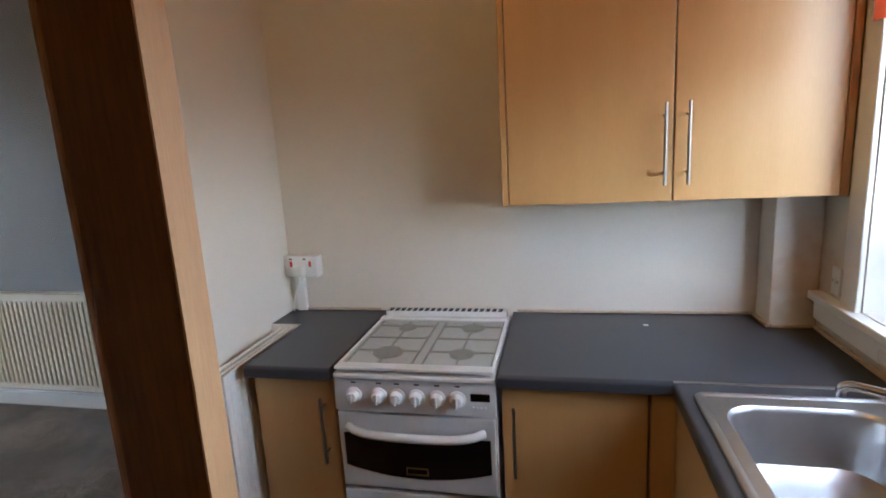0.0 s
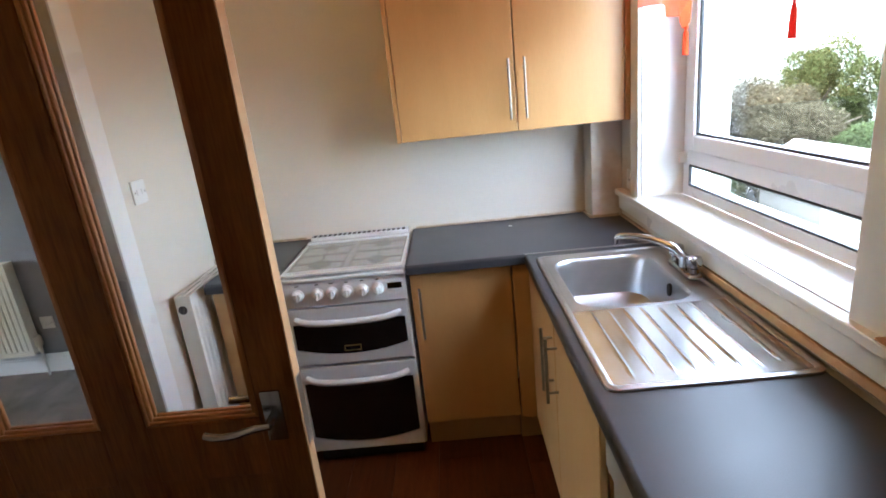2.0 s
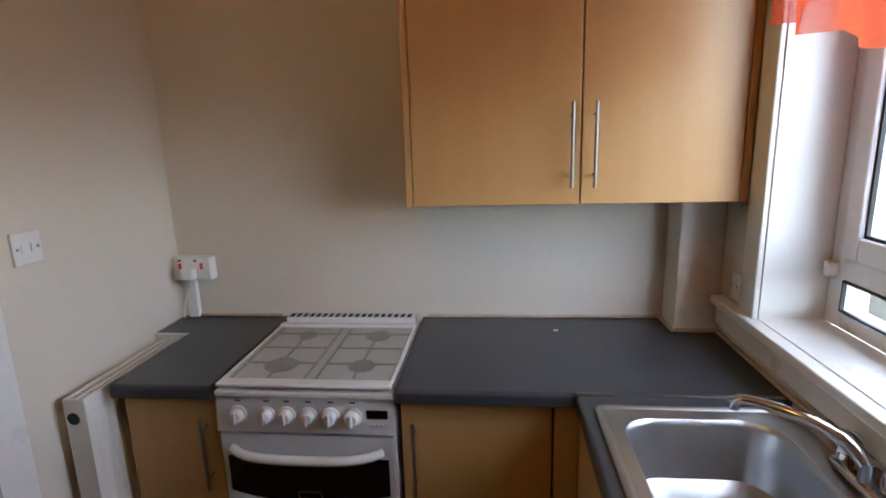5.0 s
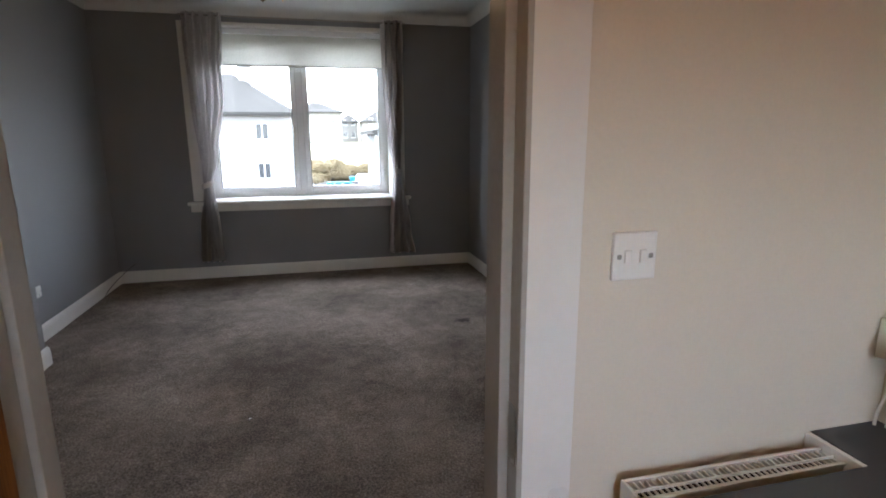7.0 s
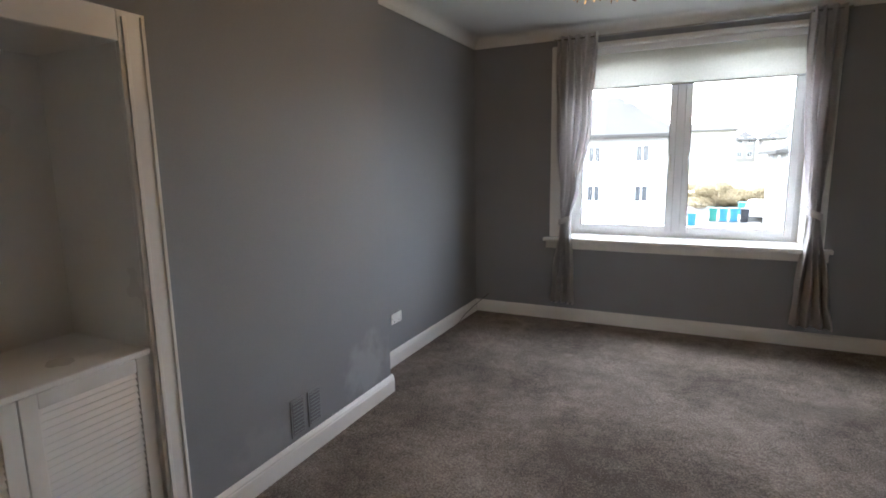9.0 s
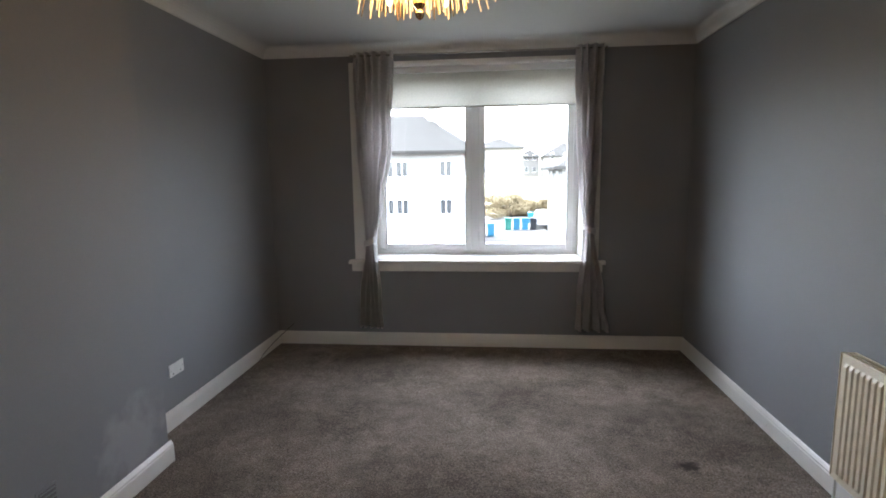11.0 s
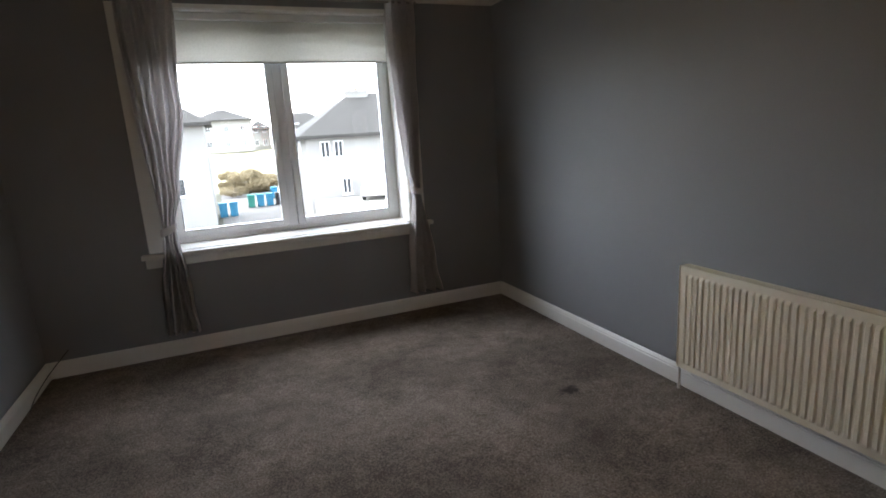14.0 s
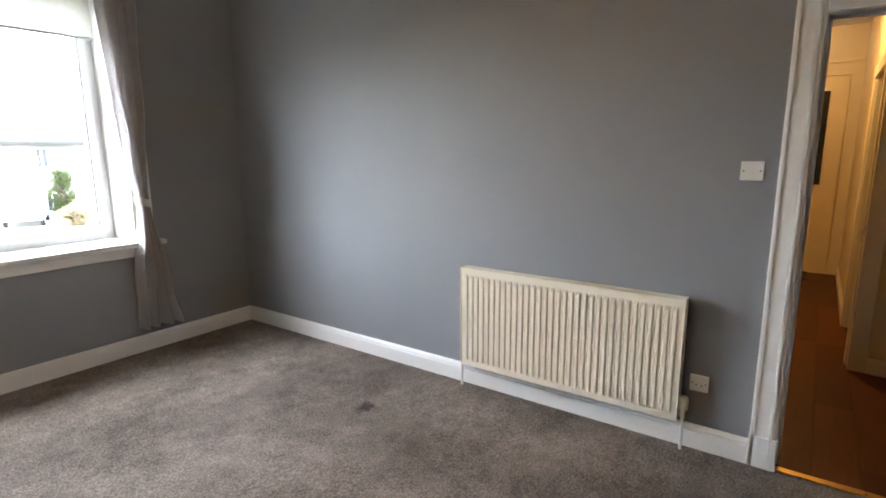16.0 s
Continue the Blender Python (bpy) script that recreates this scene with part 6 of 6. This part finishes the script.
def car(x, y, turn, paint, label, z=G + 0.02, size=1.0):
    c = thing("parked_car", (x, y, z), label, "car", "parked cars")
    side = [(-2.0, 0.35), (-2.05, 0.75), (-1.9, 0.92), (-1.35, 1.0), (-0.75, 1.42), (0.55, 1.45), (1.25, 1.02), (1.95, 0.88), (2.05, 0.6), (2.0, 0.33)]
    bm = B()
    loops(bm, [[(px, s * (0.80 if pz > 1.05 else 0.86) * f, pz) for px, pz in side] for s, f in ((-1, 0.98), (-1, 1.0), (1, 1.0), (1, 0.98))])
    bm.faces.new([v for v in bm.verts][:len(side)])
    part("body", bm, paint, c)
    bm = B()
    for s in (-1, 1):
        loops(bm, [[(px, s * 0.845 * f, pz) for px, pz in ((-1.15, 1.03), (-0.70, 1.36), (0.50, 1.39), (1.05, 1.03))] for f in (0.9, 1.0)])
    part("side_glass", bm, FAR_GLASS, c)
    for wx in (-1.3, 1.3):
        for s in (-1, 1):
            wh = part("wheel", rod(B(), (wx, s * 0.70, 0.30), (wx, s * 0.88, 0.30), 0.30, n=20), TYRE, c)
            part("rim", rod(B(), (wx, s * 0.86, 0.30), (wx, s * 0.89, 0.30), 0.18, n=14), SATIN, wh)
    for ch in c.children_recursive:
        ch.matrix_parent_inverse = Matrix.Identity(4)
    c.matrix_basis = pose(x, y, z, 0, 0, turn) @ Matrix.Scale(size, 4)


car(9.85, 31.0, 68, CAR_WHITE, "white car parked before the house", -1.75, 0.85)
car(6.6, 46.5, 80, CAR_WHITE, "pale car parked in the lane")
car(-1.2, 24.5, 3, CAR_RED, "red car parked on the road")
fence = thing("garden_fence", (-4.0, 27.6, G), "low brown wooden garden fence", "fence")
for k in range(44):
    part("slat", box(B(), -9.0 + k * 0.22, -8.86 + k * 0.22, 27.58, 27.61, G, G + 1.05), FENCE, fence)
part("rail", box(B(), -9.0, 0.6, 27.61, 27.65, G + 0.8, G + 0.9), FENCE, fence)
fence = thing("garden_fence", (12.5, 28.5, -1.75), "brown wooden fence panel beside the house", "fence")
for k in range(12):
    part("slat", box(B(), 11.9 + k * 0.17, 12.04 + k * 0.17, 28.5, 28.53, -1.75, -0.85), FENCE, fence)


def tree(name, x, y, height, rx, rz, mat_, label, n, leaf, seed, upright=False, zc=0.56, base=G):
    """Trunk, limbs and a crown of many small leaf clumps with an uneven outline."""
    t = thing(name, (x, y, base), label, "tree" if name != "hedge_bush" else "bush")
    rnd = random.Random(seed)
    bm = B()
    tube(bm, curve_pts([(x, y, base), (x + 0.1, y, base + height * 0.3), (x - 0.05, y + 0.1, base + height * 0.6), (x, y, base + height * 0.88)], 4), [0.16 * (1 - k / 14) + 0.02 for k in range(13)], 8)
    for k in range(9):
        q, z = rnd.uniform(0, 6.28), base + height * rnd.uniform(0.25, 0.7)
        rod(bm, (x, y, z), (x + rx * 0.7 * math.cos(q), y + rx * 0.7 * math.sin(q), z + height * 0.16), 0.05, 0.015, 6)
    part("trunk", bm, BARK, t)
    vs, fs = [], []
    blobs = [(rnd.gauss(0, 0.45), rnd.gauss(0, 0.45), rnd.uniform(-0.85, 0.8), rnd.uniform(0.28, 0.5)) for _ in range(16)]
    for _ in range(n):
        bx, by, bz, br = rnd.choice(blobs)
        d = Vector((rnd.gauss(0, 1), rnd.gauss(0, 1), rnd.gauss(0, 1))).normalized() * br * rnd.uniform(0.6, 1.1)
        taper = 1.0 - (0.55 * max(0, bz + d.z) if upright else 0.0)
        p = Vector((x + (bx + d.x) * rx * taper, y + (by + d.y) * rx * taper, max(base + 0.05, base + height * zc + (bz + d.z) * rz)))
        a = Vector((rnd.gauss(0, 1), rnd.gauss(0, 1), rnd.gauss(0, 1) + (1.2 if upright else 0))).normalized() * leaf * rnd.uniform(0.6, 1.4)
        b = a.cross(Vector((rnd.gauss(0, 1), rnd.gauss(0, 1), rnd.gauss(0, 1)))).normalized() * leaf * (0.28 if mat_ is LEAF_PALE else 0.5)
        i = len(vs)
        vs += [p - a, p + b, p + a, p - b]
        fs.append((i, i + 1, i + 2, i + 3))
    me = bpy.data.meshes.new("crown")
    me.from_pydata(vs, [], fs)
    me.materials.append(mat_)
    cr = new("crown", me)
    cr.parent = t
    cr.matrix_parent_inverse = t.matrix_basis.inverted()


tree("conifer_tree", 20.0, -14.2, 4.5, 1.5, 2.0, LEAF_DARK, "dark green conifer behind the garden", 26000, 0.062, 1)
tree("conifer_tree", 18.6, -16.4, 4.6, 1.6, 2.1, LEAF_DARK, "dense dark green conifer behind the garden", 28000, 0.062, 2)
tree("conifer_tree", 16.6, -18.0, 4.4, 1.4, 2.1, LEAF_DARK, "dark green conifer at the hedge", 22000, 0.062, 3)
tree("hedge_bush", 19.0, -11.0, 3.6, 1.9, 1.6, LEAF_PALE, "pale twiggy winter bush", 26000, 0.080, 4)
tree("hedge_bush", 17.2, -12.3, 3.0, 1.8, 1.5, LEAF_PALE, "pale twiggy winter bush", 24000, 0.080, 5)
tree("hedge_bush", 15.4, -11.8, 2.3, 1.5, 1.1, LEAF_LIGHT, "light green garden shrub", 13440, 0.066, 6)
tree("hedge_bush", 14.0, -13.6, 2.0, 1.5, 1.0, LEAF_LIGHT, "light green garden shrub", 12800, 0.066, 7)
tree("hedge_bush", 3.9, 57.0, 2.2, 2.6, 1.1, LEAF_YELLOW, "yellowed bushes at the edge of the field", 13440, 0.110, 8)
tree("hedge_bush", 8.5, 60.0, 2.0, 2.6, 1.0, LEAF_YELLOW, "yellowed bushes at the edge of the field", 11520, 0.110, 9)
tree("hedge_bush", 10.9, 28.3, 0.95, 0.95, 0.5, LEAF_YELLOW, "low brown hedge before the house", 5000, 0.06, 10, base=-1.75)
tree("hedge_bush", 11.6, 31.6, 2.2, 0.6, 1.0, LEAF_LIGHT, "green garden shrub before the house", 5000, 0.06, 11, base=-1.75)


def shed(x, y):
    s = thing("garden_shed", (x, y, G), "small garden shed with a pale roof", "shed")
    part("wall", box(B(), x - 1.2, x + 1.2, y - 0.9, y + 0.9, G, G + 1.8), CEMENT, s)
    bm = B()
    v = [bm.verts.new(p) for p in ((x - 1.35, y - 1.05, G + 1.75), (x + 1.35, y - 1.05, G + 1.75), (x + 1.35, y + 1.05, G + 1.75), (x - 1.35, y + 1.05, G + 1.75), (x - 1.35, y, G + 2.35), (x + 1.35, y, G + 2.35))]
    for f in ((0, 1, 5, 4), (2, 3, 4, 5), (1, 2, 5), (3, 0, 4), (3, 2, 1, 0)):
        bm.faces.new([v[i] for i in f])
    part("roof", bm, STACK, s)


shed(13.6, -10.2)
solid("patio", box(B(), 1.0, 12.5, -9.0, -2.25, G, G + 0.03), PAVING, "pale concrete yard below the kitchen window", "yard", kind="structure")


# ---- floor boards ----
def boards(parent, x0, x1, y0, y1, length, width, seed):
    rnd = random.Random(seed)
    made = {}
    y = y0
    while y < y1 - 0.01:
        w = min(width, y1 - y)
        x = x0 - rnd.uniform(0, length)
        while x < x1:
            a, b = max(x, x0), min(x + length, x1)
            if b - a > 0.03:
                key = (round(b - a, 2), round(w, 3))
                if key not in made:
                    made[key] = mesh_of("board", box(B(), 0.0004, key[0] - 0.0004, 0.0004, key[1] - 0.0004, -0.006, 0.0, 0.0008, 1), LAMINATE)
                ob = new("board", made[key])
                ob.parent = parent
                ob.location = (a, y, 0)
            x += length
        y += width


boards(bpy.data.objects["floor_hall_base"], XR + 0.03, 9.0, -0.6, 2.0, 1.21, 0.192, 3)
boards(bpy.data.objects["floor_kitchen_base"], 0.0, XW, YK, 0.06, 1.21, 0.192, 5)
